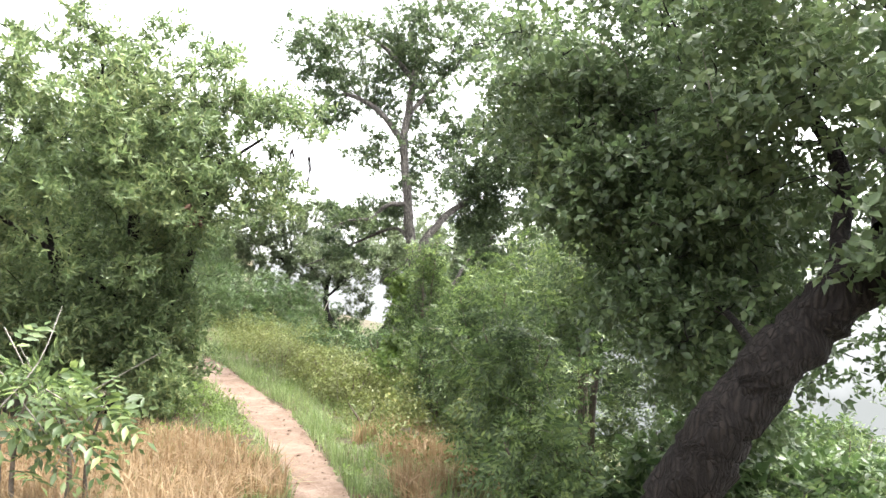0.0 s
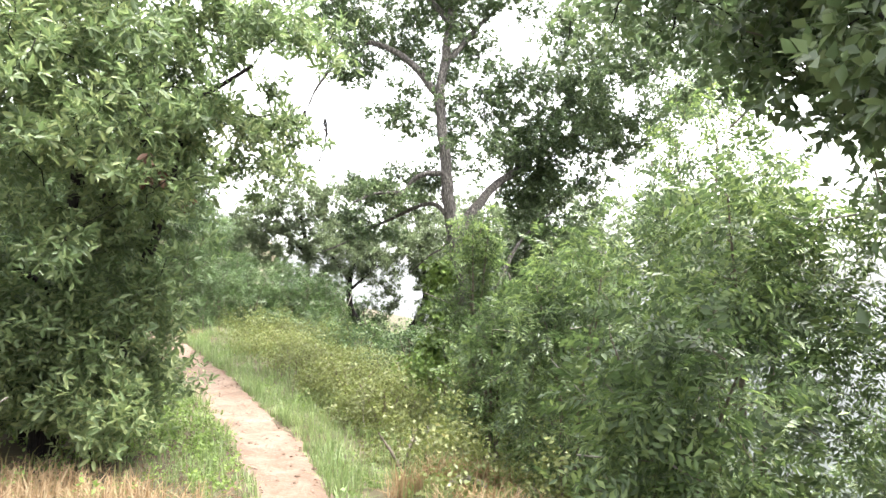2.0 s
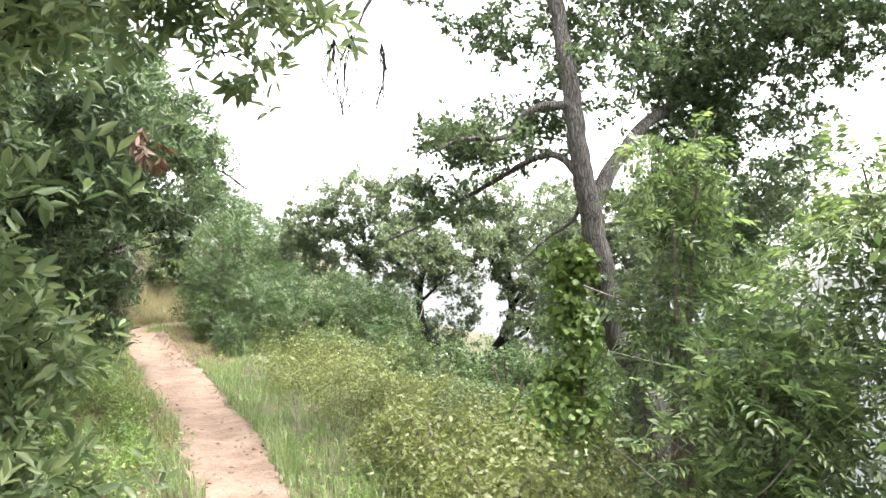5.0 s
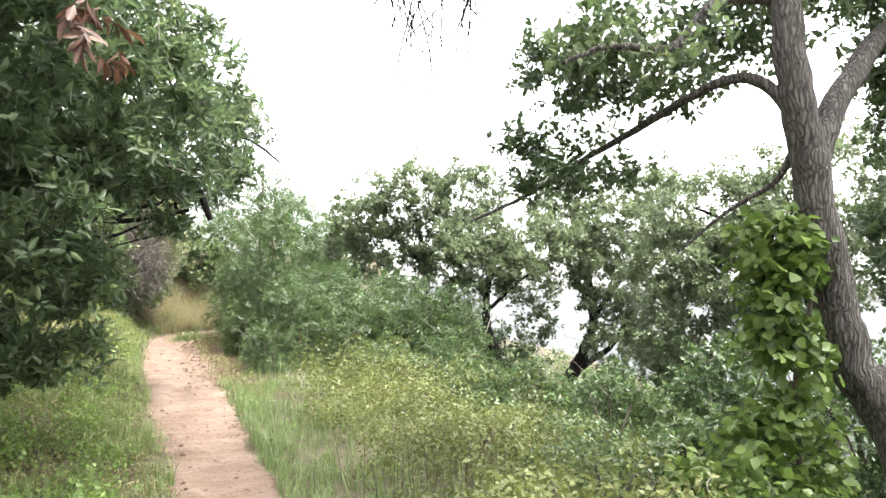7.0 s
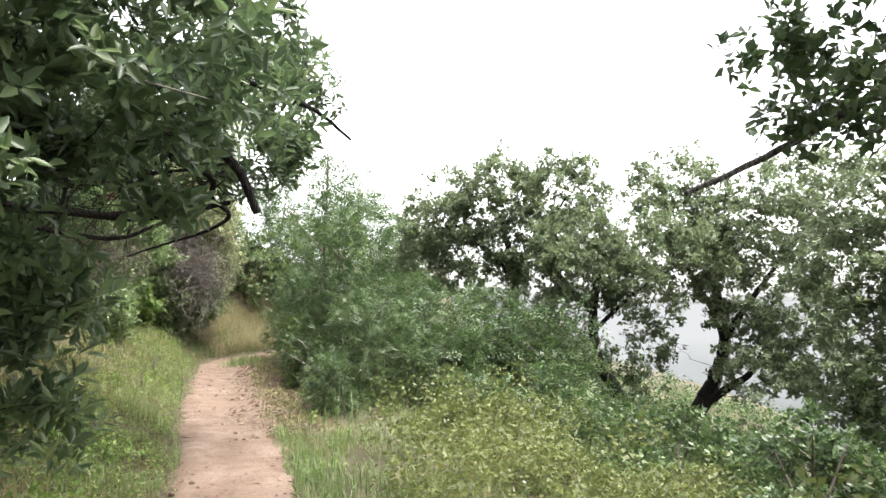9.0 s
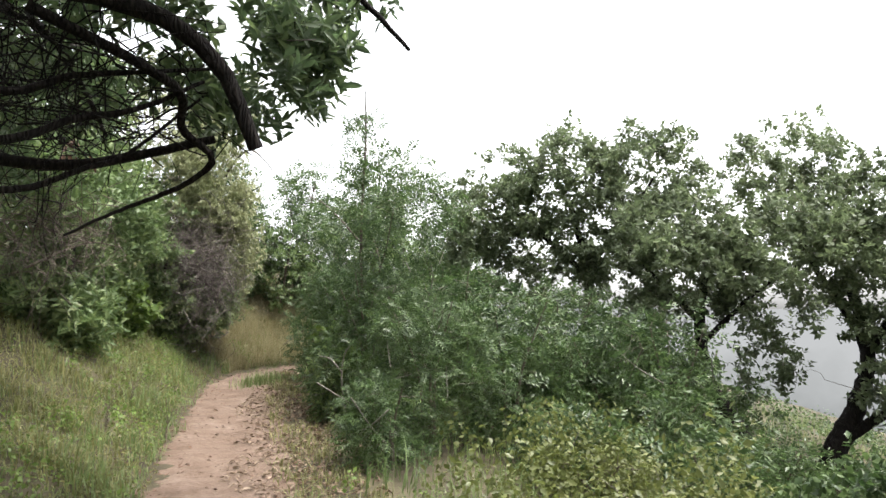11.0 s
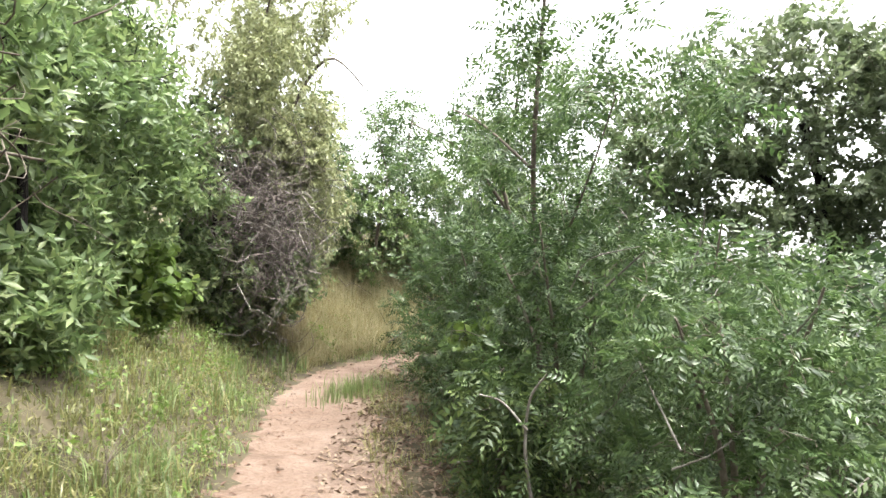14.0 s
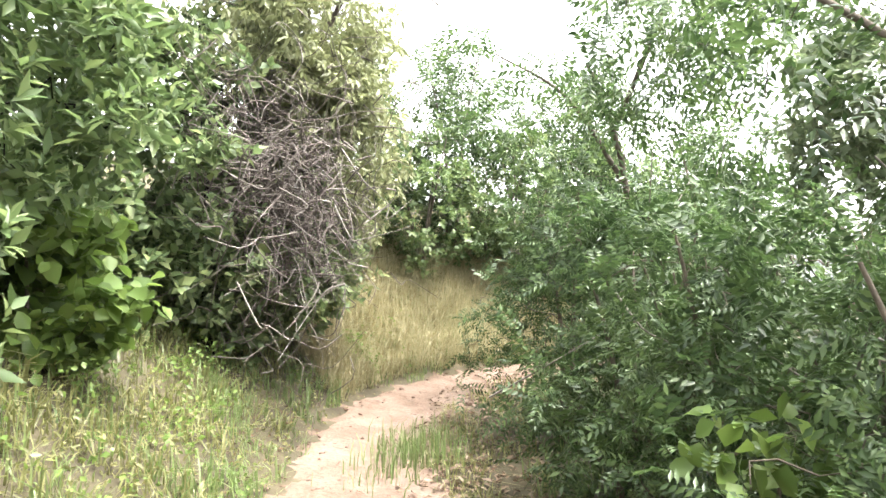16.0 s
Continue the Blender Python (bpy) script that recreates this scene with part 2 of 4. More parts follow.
def feather_leaf(pos, d, nrm, length, pairs=5):
    """Compound leaves: leaflets in pairs along a drooping rib, and one at the tip."""
    s = np.cross(d, nrm)
    down = np.array([0, 0, 1.0])
    res = []
    for k in range(pairs + 1):
        t = 0.16 + 0.84 * k / pairs
        at = pos + d * (length * t)[:, None] - down * (length * 0.3 * t * t)[:, None]
        size = length * (0.17 + 0.13 * math.sin(2.6 * t)) * (5 / pairs) ** 0.6
        for side in ((1, -1) if k < pairs else (0,)):
            way = unit(d * (0.55 if side else 1) + s * side - down * (0.12 + 0.3 * t) + rng.normal(0, 0.13, pos.shape))
            nn = unit(nrm - way * (nrm * way).sum(1, keepdims=True))
            res.append(blade_leaf(at, way, nn, size, size * 0.38, 0.1, 0.12))
    return joined(res)


def cloud(centres, radii, per, up=0.45, squash=0.8, hang=0.15, out=0.6):
    """Loose leaf places round clump centres: position, direction, normal."""
    n = len(centres) * per
    c, r = np.repeat(centres, per, 0), np.repeat(radii, per)[:, None]
    way = unit(rng.normal(0, 1, (n, 3)))
    pos = c + way * r * rng.random((n, 1)) ** 0.45 * np.array([1, 1, squash])
    nrm = unit(way * 0.35 + np.array([0, 0, up]) + rng.normal(0, 0.5, (n, 3)))
    d = unit(way * out + rng.normal(0, 0.55, (n, 3)) - np.array([0, 0, hang]))
    d = unit(d - nrm * (d * nrm).sum(1, keepdims=True))
    return pos, d, nrm


def sprays(centres, radii, per, size, up=0.45, squash=0.8, hang=0.15, out=0.6, each=7):
    """Leaf places on short shoots: each shoot ends in a whorl of leaves that open away from it."""
    shoots = max(1, round(per / each))
    n = len(centres) * shoots
    c, r = np.repeat(centres, shoots, 0), np.repeat(radii, shoots)[:, None]
    way = unit(rng.normal(0, 1, (n, 3)))
    tip = c + way * r * rng.random((n, 1)) ** 0.5 * np.array([1, 1, squash])
    axis_ = unit(way * out + np.array([0, 0, up - hang]) + rng.normal(0, 0.4, (n, 3)))
    u = unit(np.cross(axis_, np.array([0.41, 0.83, 0.37])))
    w = np.cross(axis_, u)
    k = np.tile(np.arange(each), n)
    tip, axis_, u, w = (np.repeat(q, each, 0) for q in (tip, axis_, u, w))
    m = len(k)
    turn = (k * 2.4 + np.repeat(rng.uniform(0, 6.3, n), each) + rng.normal(0, 0.3, m))[:, None]
    open_ = (np.radians(28 + 58 * k / each) + rng.normal(0, 0.2, m))[:, None]
    ring = np.cos(turn) * u + np.sin(turn) * w
    d = unit(axis_ * np.cos(open_) + ring * np.sin(open_) - np.array([0, 0, hang * 0.7]) + rng.normal(0, 0.12, (m, 3)))
    pos = tip - axis_ * (size * (0.1 + 1.1 * k / each))[:, None] + d * size * 0.06
    nrm = axis_ + np.array([0, 0, 0.35]) + rng.normal(0, 0.25, (m, 3))
    nrm = unit(nrm - d * (nrm * d).sum(1, keepdims=True))
    return pos, d, nrm


def clumps(lobe, count, radius, shell=0.55, gap=0.0, flat=-1.0):
    """Clump centres in an ellipsoid (x, y, z, rx, ry, rz), mostly near its skin, with holes where a noise is low."""
    x, y, z, a, b, c = lobe
    res = []
    while len(res) < count:
        w = Vector(rng.normal(0, 1, 3)).normalized()
        if w.z < flat:
            continue
        bulge = 0.92 + 0.3 * noise.noise(Vector((w.x * 1.9 + x, w.y * 1.9 + y, w.z * 1.9 + z)))
        k = bulge * ((shell + (1 - shell) * rng.random() ** 0.7) if rng.random() > 0.14 else rng.uniform(1.0, 1.22))
        p = Vector((x + a * k * w.x, y + b * k * w.y, z + c * k * w.z))
        if gap and noise.noise(p * 1.7) < gap - 0.5:
            continue
        res.append(p)
    res = np.array(res)
    return res, radius * rng.uniform(0.65, 1.3, len(res))


def leaves(kind, centres, radii, per, size, **kw):
    if kind == "broad" or kind == "loose":
        pos, d, nrm = cloud(centres, radii, per, **kw)
    else:
        pos, d, nrm = sprays(centres, radii, per, size, each=4 if kind in ("feather", "fern") else 7, **kw)
    L = size * rng.uniform(0.6, 1.3, len(pos))
    if kind == "narrow":
        return oval_leaf(pos, d, nrm, L, L * 0.36, 0.22)
    if kind == "slim":
        return blade_leaf(pos, d, nrm, L, L * 0.38)
    if kind == "small" or kind == "loose":
        return blade_leaf(pos, d, nrm, L, L * 0.62)
    if kind == "broad":
        return oval_leaf(pos, d, nrm, L, L * 0.85)
    return feather_leaf(pos, d, nrm, L, 3 if kind == "fern" else 5)


def twigs_to(nodes, centres, r=0.012, sides=3, sag=0.12):
    """Thin branches from the nearest node of the limbs to each clump."""
    res = []
    near = [((nodes - c) ** 2).sum(1).min() for c in centres]
    pool, used = np.concatenate([nodes, np.zeros_like(centres)]), len(nodes)
    for j in np.argsort(near):  # each clump hangs from the limbs or from a clump nearer to them
        c = centres[j]
        a = pool[np.argmin(((pool[:used] - c) ** 2).sum(1) * rng.uniform(0.7, 1.3, used))]
        pool[used] = c
        used += 1
        n = np.linalg.norm(c - a)
        bow = rng.normal(0, 0.15, 3) * n + np.array([0, 0, sag * n])
        mids = [a + (c - a) * u + bow * (1 - abs(2 * u - 1)) + rng.normal(0, 0.075, 3) * n for u in (0.25, 0.5, 0.75)]
        res.append(tube([a, *mids, c], r * (0.45 + 0.25 * min(n, 1.6)), r * 0.25, sides, 1))
    return res


def tree(name, label, base, trunks, limbs, lobes, bark, leaf, kind="narrow", size=0.1, per=90, clump=0.32, gap=0.3, category="tree", group="",
         twig=0.012, twig_mat=None, sticks=0, crown_label="", **kw):
    """A tree or shrub: trunks and limbs of (points, radius at the foot, at the tip), lobes of (x, y, z, rx, ry, rz, clumps)."""
    root = tagged(new(name), label=label, category=category, group=group)
    root.location = base
    move = np.array(base)
    nodes = []
    for word, rows in (("trunk", trunks), ("limb", limbs)):
        for pts, r0, r1 in rows:
            sides = 28 if r0 > 0.11 else (12 if r0 > 0.04 else 6)
            pts = [np.array(q) - move for q in pts]
            part(word, [tube(pts, r0, r1, sides, 10 if r0 > 0.11 else 6, 0.04 if r0 > 0.11 else 0.05, wobble=r0 * 0.06)], bark, root)
            nodes.append(spline(pts, 5)[4:] if word == "trunk" else spline(pts, 9)[4:])
    nodes = np.concatenate(nodes)
    cs, rs = [], []
    for lobe in lobes:
        c, r = clumps(lobe[:6], lobe[6], clump, gap=gap)
        s, h, _, k = lateral(c[:, 0], c[:, 1])
        ok = ~((np.abs(s) < 0.8) & (c[:, 2] < h + 2.05) & (c[:, 2] > h + 0.5) & (c[:, 1] < 19.5) & (c[:, 1] > 0))  # the trail is walked clear
        c, r = c[ok], r[ok]
        cs.append(c - move)
        rs.append(r)
    if cs:
        cs, rs = np.concatenate(cs), np.concatenate(rs)
        part("twig", twigs_to(nodes, cs, twig), twig_mat or bark, root, "thin branching twigs", "stuff")
        if sticks:
            dead = []
            for c in cs[rng.integers(0, len(cs), sticks)]:
                w = unit(rng.normal(0, 1, 3) + np.array([0, 0, 0.3])) * rng.uniform(0.2, 0.55)
                dead.append(tube([c - w, c + rng.normal(0, 0.04, 3), c + w + np.array([0, 0, 0.05])], 0.006, 0.0025, 4, 3))
            part("dead_twig", dead, DEADWOOD, root, "thin pale dead twigs", "stuff")
        part("crown", [leaves(kind, cs, rs, per, size, **kw)], leaf, root, crown_label or "dense leafy crown with gaps", "stuff")
    return root


# ---- ground ----
TRAIL = np.array([  # x, y, z, half width of the trodden trail
    (0.6, -12, 0.2, 0.3), (0.3, -5, 0.1, 0.28), (0, 0, 0, 0.25), (-0.4, 2.6, -0.13, 0.24), (-0.9, 5.5, -0.33, 0.24), (-1.6, 7.6, -0.43, 0.27),
    (-2.5, 9.8, -0.46, 0.33), (-3.4, 11.4, -0.44, 0.34), (-4.5, 13.3, -0.39, 0.39), (-5.25, 14.4, -0.31, 0.38), (-6.85, 16.5, -0.11, 0.47),
    (-8.45, 18.75, 0.1, 0.52), (-9.3, 20.0, 0.18, 0.54), (-10.5, 21.7, 0.24, 0.5), (-11.2, 22.9, 0.27, 0.5), (-11.6, 24.2, 0.3, 0.5),
    (-11.55, 25.4, 0.33, 0.45), (-10.9, 26.8, 0.36, 0.4), (-9.9, 28.6, 0.4, 0.35), (-9.6, 31, 0.5, 0.35), (-12, 40, 0.6, 0.35)])
LINE = spline(TRAIL, 14)
_d = np.gradient(LINE[:, :2], axis=0)
SIDE = unit(np.stack([_d[:, 1], -_d[:, 0]], 1))


def lateral(x, y):
    """Signed distance from the trail (right of the walk positive), the trail's height and half width there, and the place along it."""
    x, y = np.atleast_1d(x).astype(float), np.atleast_1d(y).astype(float)
    s, h, w, k = (np.empty(len(x)) for _ in range(4))
    for a in range(0, len(x), 20000):
        b = slice(a, a + 20000)
        q = np.stack([x[b], y[b]], 1)
        d2 = ((q[:, None] - LINE[None, :, :2]) ** 2).sum(2)
        i = d2.argmin(1)
        side = ((q - LINE[i, :2]) * SIDE[i]).sum(1)
        s[b] = np.sqrt(d2.min(1)) * np.where(side >= 0, 1, -1)
        h[b], w[b], k[b] = LINE[i, 2], LINE[i, 3], LINE[i, 1]
    return s, h, w, k


def lumps(x, y, size, seed):
    """Soft bumps between about -1 and 1."""
    g = np.random.default_rng(seed)
    v = np.zeros(len(x))
    for _ in range(7):
        a, p, f = g.uniform(0, 2 * np.pi), g.uniform(0, 2 * np.pi), g.uniform(0.5, 1.6) / size
        v += np.sin((x * np.cos(a) + y * np.sin(a)) * f * 2 * np.pi + p)
    return v / 4


def height(x, y):
    x, y = np.atleast_1d(x).astype(float), np.atleast_1d(y).astype(float)
    s, h, w, k = lateral(x, y)
    r = np.maximum(s - w, 0)
    l = np.maximum(-s - w, 0)
    bank = 0.05 + 0.4 * np.clip((k - 13.5) / 4, 0, 1)
    steep = 0.33 * np.clip((k - 18.5) / 2.5, 0, 1)
    far = np.maximum(l - 2.6, 0)
    z = h + bank * np.minimum(l, 2.6) + steep * np.minimum(l, 1.5) + (0.03 + 0.19 * np.clip((k - 13.5) / 4, 0, 1)) * np.minimum(far, 9)
    z -= 0.06 * np.minimum(r, 1.2) + 0.235 * np.clip(r - 1.2, 0, 8) + 0.75 * np.clip(r - 9.2, 0, 90)
    z += 0.05 * lumps(x, y, 2.5, 1) * np.clip((np.abs(s) - w) / 0.8, 0, 1) + 0.012 * lumps(x, y, 0.5, 2)
    z -= 0.03 * np.clip(1 - np.abs(s) / np.maximum(w, 0.1), 0, 1)
    return z


def level(x, y):
    return float(height(x, y)[0])


def axis(lo, hi, step, far):
    mid = np.arange(lo, hi + step / 2, step)
    grow = step * 1.25 ** np.arange(1, 60)
    steps = np.cumsum(grow)
    steps = steps[steps < far]
    return np.concatenate([lo - steps[::-1], mid, hi + steps])


gx, gy = np.meshgrid(axis(-16, 6, 0.16, 2500), axis(-4, 31, 0.16, 2500), indexing="ij")
nx, ny = gx.shape
gz = height(gx.ravel(), gy.ravel())
ii, jj = np.meshgrid(np.arange(nx - 1), np.arange(ny - 1), indexing="ij")
q = (ii * ny + jj).ravel()
tagged(new("ground", mesh_of("ground", np.stack([gx.ravel(), gy.ravel(), gz], 1), np.stack([q, q + ny, q + ny + 1, q + 1], 1), SOIL)),
       label="brown hillside soil sloping down to a valley", kind="structure", category="ground")

# trodden trail: a strip with ragged edges
across = np.linspace(-1, 1, 15)
fine = LINE[(LINE[:, 1] > -6) & (LINE[:, 1] < 29.5)]
fine = np.stack([np.interp(np.linspace(0, len(fine) - 1, len(fine) * 4), np.arange(len(fine)), fine[:, c]) for c in range(4)], 1)
fd = np.gradient(fine[:, :2], axis=0)
fs = unit(np.stack([fd[:, 1], -fd[:, 0]], 1))
m = len(fine)
edge = np.arange(m) * 0.045
wl_ = fine[:, 3] * (1.06 + 0.16 * lumps(edge, edge * 0, 1.1, 3) + 0.08 * lumps(edge, edge * 0, 0.3, 4))
wr_ = fine[:, 3] * (1.06 + 0.16 * lumps(edge, edge * 0, 1.3, 5) + 0.08 * lumps(edge, edge * 0, 0.35, 6))
off = np.where(across[None] < 0, across[None] * wl_[:, None], across[None] * wr_[:, None])
px = fine[:, None, 0] + fs[:, None, 0] * off
py = fine[:, None, 1] + fs[:, None, 1] * off
pz = height(px.ravel(), py.ravel()).reshape(px.shape) + 0.022 * (1 - np.abs(across) ** 6)[None] - 0.004 + 0.008 * lumps(px.ravel(), py.ravel(), 0.25, 8).reshape(px.shape)
ii, jj = np.meshgrid(np.arange(m - 1), np.arange(len(across) - 1), indexing="ij")
q = (ii * len(across) + jj).ravel()
tagged(new("trail", mesh_of("trail", np.stack([px.ravel(), py.ravel(), pz.ravel()], 1), np.stack([q, q + 1, q + len(across) + 1, q + len(across)], 1), DIRT)),
       label="narrow trodden footpath of pale reddish dirt", kind="structure", category="path")


# ---- trees and shrubs along the walk ----
def at(x, y, up=0.0):
    return (x, y, level(x, y) + up)


# bay tree over the left of the first stretch
tree("bay_tree", "bushy bay tree with pale green narrow leaves beside the trail", at(-4.4, 8.9, -0.1),
     [([at(-4.4, 8.9, -0.1), (-4.35, 8.85, 0.5), (-4.1, 8.7, 1.4), (-4.0, 8.6, 2.4)], 0.13, 0.06),
      ([at(-3.9, 8.9, -0.1), (-3.7, 8.8, 0.4), (-3.4, 8.7, 1.3), (-3.1, 8.7, 2.6)], 0.08, 0.04),
      ([at(-4.7, 9.2, -0.1), (-5.0, 9.0, 0.8), (-5.3, 8.8, 2.2)], 0.09, 0.04)],
     [([(-4.2, 8.75, 1.1), (-4.8, 8.0, 1.8), (-5.4, 7.4, 2.3)], 0.05, 0.02), ([(-4.1, 8.7, 1.5), (-3.3, 8.5, 2.6), (-2.4, 8.6, 3.3)], 0.05, 0.015),
      ([(-4.0, 8.6, 2.3), (-4.3, 8.4, 3.2), (-4.4, 8.3, 4.2)], 0.05, 0.015)],
     [(-4.5, 8.1, 2.4, 1.7, 1.6, 1.4, 190), (-3.5, 8.3, 2.7, 1.0, 1.2, 1.2, 120), (-4.9, 8.2, 3.9, 1.5, 1.5, 0.9, 90), (-2.5, 9.0, 3.6, 0.8, 1.0, 0.6, 40), (-2.6, 9.3, 2.75, 0.6, 0.7, 0.5, 32),
      (-3.6, 8.7, 0.8, 0.55, 0.65, 0.8, 80), (-4.2, 8.4, 0.45, 0.7, 0.5, 0.5, 60), (-3.5, 8.2, 0.3, 0.4, 0.4, 0.4, 30), (-4.9, 7.9, 0.75, 1.0, 0.5, 0.65, 55), (-6.3, 8.0, 0.8, 0.9, 0.6, 0.8, 50), (-5.2, 9.3, 0.7, 1.3, 0.8, 0.8, 90), (-4.1, 9.5, 0.5, 0.7, 0.6, 0.6, 40), (-6.2, 8.5, 2.3, 1.3, 1.6, 1.7, 110), (-3.6, 8.6, 4.1, 1.0, 1.1, 0.7, 45)],
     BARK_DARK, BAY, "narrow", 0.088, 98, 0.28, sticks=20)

# second bay tree, its limbs over the trail
tree("bay_tree", "dark leaning bay tree with bare limbs over the trail", at(-7.9, 13.6, -0.1),
     [([at(-7.9, 13.6, -0.1), (-7.8, 13.8, 1.0), (-7.5, 14.2, 2.0), (-7.4, 14.6, 3.0)], 0.17, 0.09),
      ([at(-7.3, 12.9, -0.1), (-7.1, 12.8, 0.9), (-6.8, 12.6, 2.2), (-6.6, 12.5, 3.4)], 0.11, 0.05)],
     [([(-7.7, 14.0, 1.7), (-7.5, 14.9, 2.35), (-7.0, 15.6, 2.7), (-6.6, 16.0, 2.55), (-6.42, 16.2, 2.08)], 0.06, 0.036),
      ([(-7.6, 14.2, 1.9), (-8.0, 15.5, 2.1), (-7.6, 16.2, 2.1), (-6.9, 16.5, 2.25)], 0.045, 0.022),
      ([(-7.1, 15.5, 2.6), (-6.85, 16.1, 2.42), (-6.95, 16.3, 2.26), (-6.85, 16.42, 2.12), (-7.05, 16.5, 2.03), (-7.3, 16.52, 1.96), (-7.7, 16.6, 1.9), (-8.3, 16.8, 1.82)], 0.028, 0.009),
      ([(-7.4, 14.6, 2.9), (-6.7, 15.6, 3.2), (-6.3, 16.8, 3.2), (-6.1, 17.4, 3.0)], 0.04, 0.012),
      ([(-7.4, 14.5, 2.8), (-8.4, 15.6, 3.1), (-9.2, 16.4, 3.3)], 0.04, 0.012),
      ([(-7.2, 15.2, 2.6), (-7.9, 16.3, 2.9), (-8.4, 17.2, 2.6)], 0.04, 0.012),
      ([(-7.5, 14.9, 2.35), (-8.3, 16.0, 2.5), (-9.0, 16.6, 2.2)], 0.032, 0.012),
      ([(-7.4, 14.0, 2.0), (-6.9, 14.2, 2.1), (-6.35, 14.3, 2.05)], 0.04, 0.012),
      ([(-7.6, 14.4, 2.0), (-7.28, 15.4, 2.0), (-7.12, 15.8, 2.19), (-6.96, 16.0, 2.28), (-6.82, 16.3, 2.5)], 0.03, 0.01),
      ([(-7.6, 14.6, 1.9), (-7.42, 15.6, 1.84), (-7.2, 15.95, 2.0), (-7.1, 16.1, 2.1), (-6.82, 16.3, 2.42)], 0.022, 0.007),
      ([(-7.5, 14.8, 2.4), (-7.3, 15.5, 2.26), (-7.15, 15.8, 2.4), (-6.92, 16.0, 2.46), (-6.75, 16.4, 2.6)], 0.026, 0.008)],
     [(-6.4, 12.2, 2.15, 1.4, 1.5, 1.3, 190), (-6.3, 12.6, 3.4, 1.5, 1.6, 1.2, 130), (-7.0, 14.6, 3.6, 1.6, 1.5, 0.9, 110), (-6.7, 16.6, 3.4, 0.7, 1.2, 0.5, 45), (-8.2, 15.8, 3.1, 1.2, 1.1, 0.45, 45), (-6.9, 16.7, 2.7, 0.5, 0.6, 0.35, 18),
      (-5.6, 13.6, 2.5, 0.7, 1.0, 0.8, 60), (-8.6, 15.5, 3.7, 1.3, 1.4, 0.6, 60), (-9.0, 17.2, 2.95, 0.6, 0.6, 0.35, 30), (-9.6, 17.0, 2.5, 0.5, 0.6, 0.4, 26), (-6.4, 17.1, 2.8, 0.35, 0.45, 0.3, 10), (-6.4, 13.5, 1.05, 0.65, 0.8, 0.65, 75),
      (-5.5, 11.9, 3.0, 0.9, 1.1, 0.9, 70)],
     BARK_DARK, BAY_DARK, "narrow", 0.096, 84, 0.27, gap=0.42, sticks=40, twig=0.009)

# live oak with the leaning trunk at the start
tree("live_oak", "live oak with a thick dark leaning trunk and small leaves", at(1.0, 3.25, -0.2),
     [([at(0.95, 3.3, -0.25), (1.05, 3.2, 0.35), (1.25, 3.05, 0.85), (1.55, 2.95, 1.3), (2.0, 2.9, 1.75), (2.7, 3.0, 2.3)], 0.17, 0.095)],
     [([(1.7, 2.95, 1.45), (2.0, 3.4, 2.2), (1.9, 4.2, 3.0), (1.4, 5.0, 3.6)], 0.05, 0.015), ([(2.1, 2.95, 1.85), (2.2, 3.0, 2.6), (1.7, 3.3, 3.4)], 0.045, 0.015),
      ([(1.9, 2.9, 1.8), (2.6, 4.0, 2.4), (2.4, 5.2, 2.7)], 0.045, 0.015), ([(1.5, 3.1, 1.2), (1.5, 3.9, 1.5), (1.1, 4.6, 1.6)], 0.022, 0.008),
      ([(1.9, 4.2, 2.9), (1.4, 4.4, 2.7), (0.9, 4.5, 2.6)], 0.03, 0.01), ([(1.5, 3.9, 1.5), (1.7, 4.4, 1.2), (2.0, 4.8, 0.8)], 0.02, 0.008)],
     [(1.9, 4.6, 2.6, 1.1, 1.2, 1.3, 230), (1.2, 5.4, 3.3, 1.0, 1.0, 1.0, 120), (2.3, 4.3, 1.6, 0.9, 0.9, 0.7, 90), (1.5, 4.5, 1.4, 0.5, 0.5, 0.6, 45), (2.4, 3.4, 3.2, 1.3, 1.1, 0.9, 130),
      (1.7, 3.4, 2.5, 0.6, 0.5, 0.6, 60), (0.75, 6.5, 3.4, 0.8, 0.8, 0.8, 70), (1.5, 3.9, 1.6, 0.5, 0.4, 0.6, 60), (1.95, 2.7, 1.75, 0.4, 0.2, 0.3, 26), (2.2, 2.6, 2.2, 0.5, 0.3, 0.35, 30),
      (1.0, 4.4, 2.2, 0.45, 0.4, 0.4, 60), (1.5, 4.3, 2.35, 0.5, 0.4, 0.5, 60), (0.8, 4.6, 2.8, 0.5, 0.4, 0.4, 50), (1.0, 5.3, 2.35, 0.45, 0.35, 0.35, 40), (2.1, 4.9, 0.7, 0.5, 0.5, 0.4, 40)],
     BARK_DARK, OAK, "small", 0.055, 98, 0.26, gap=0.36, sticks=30)


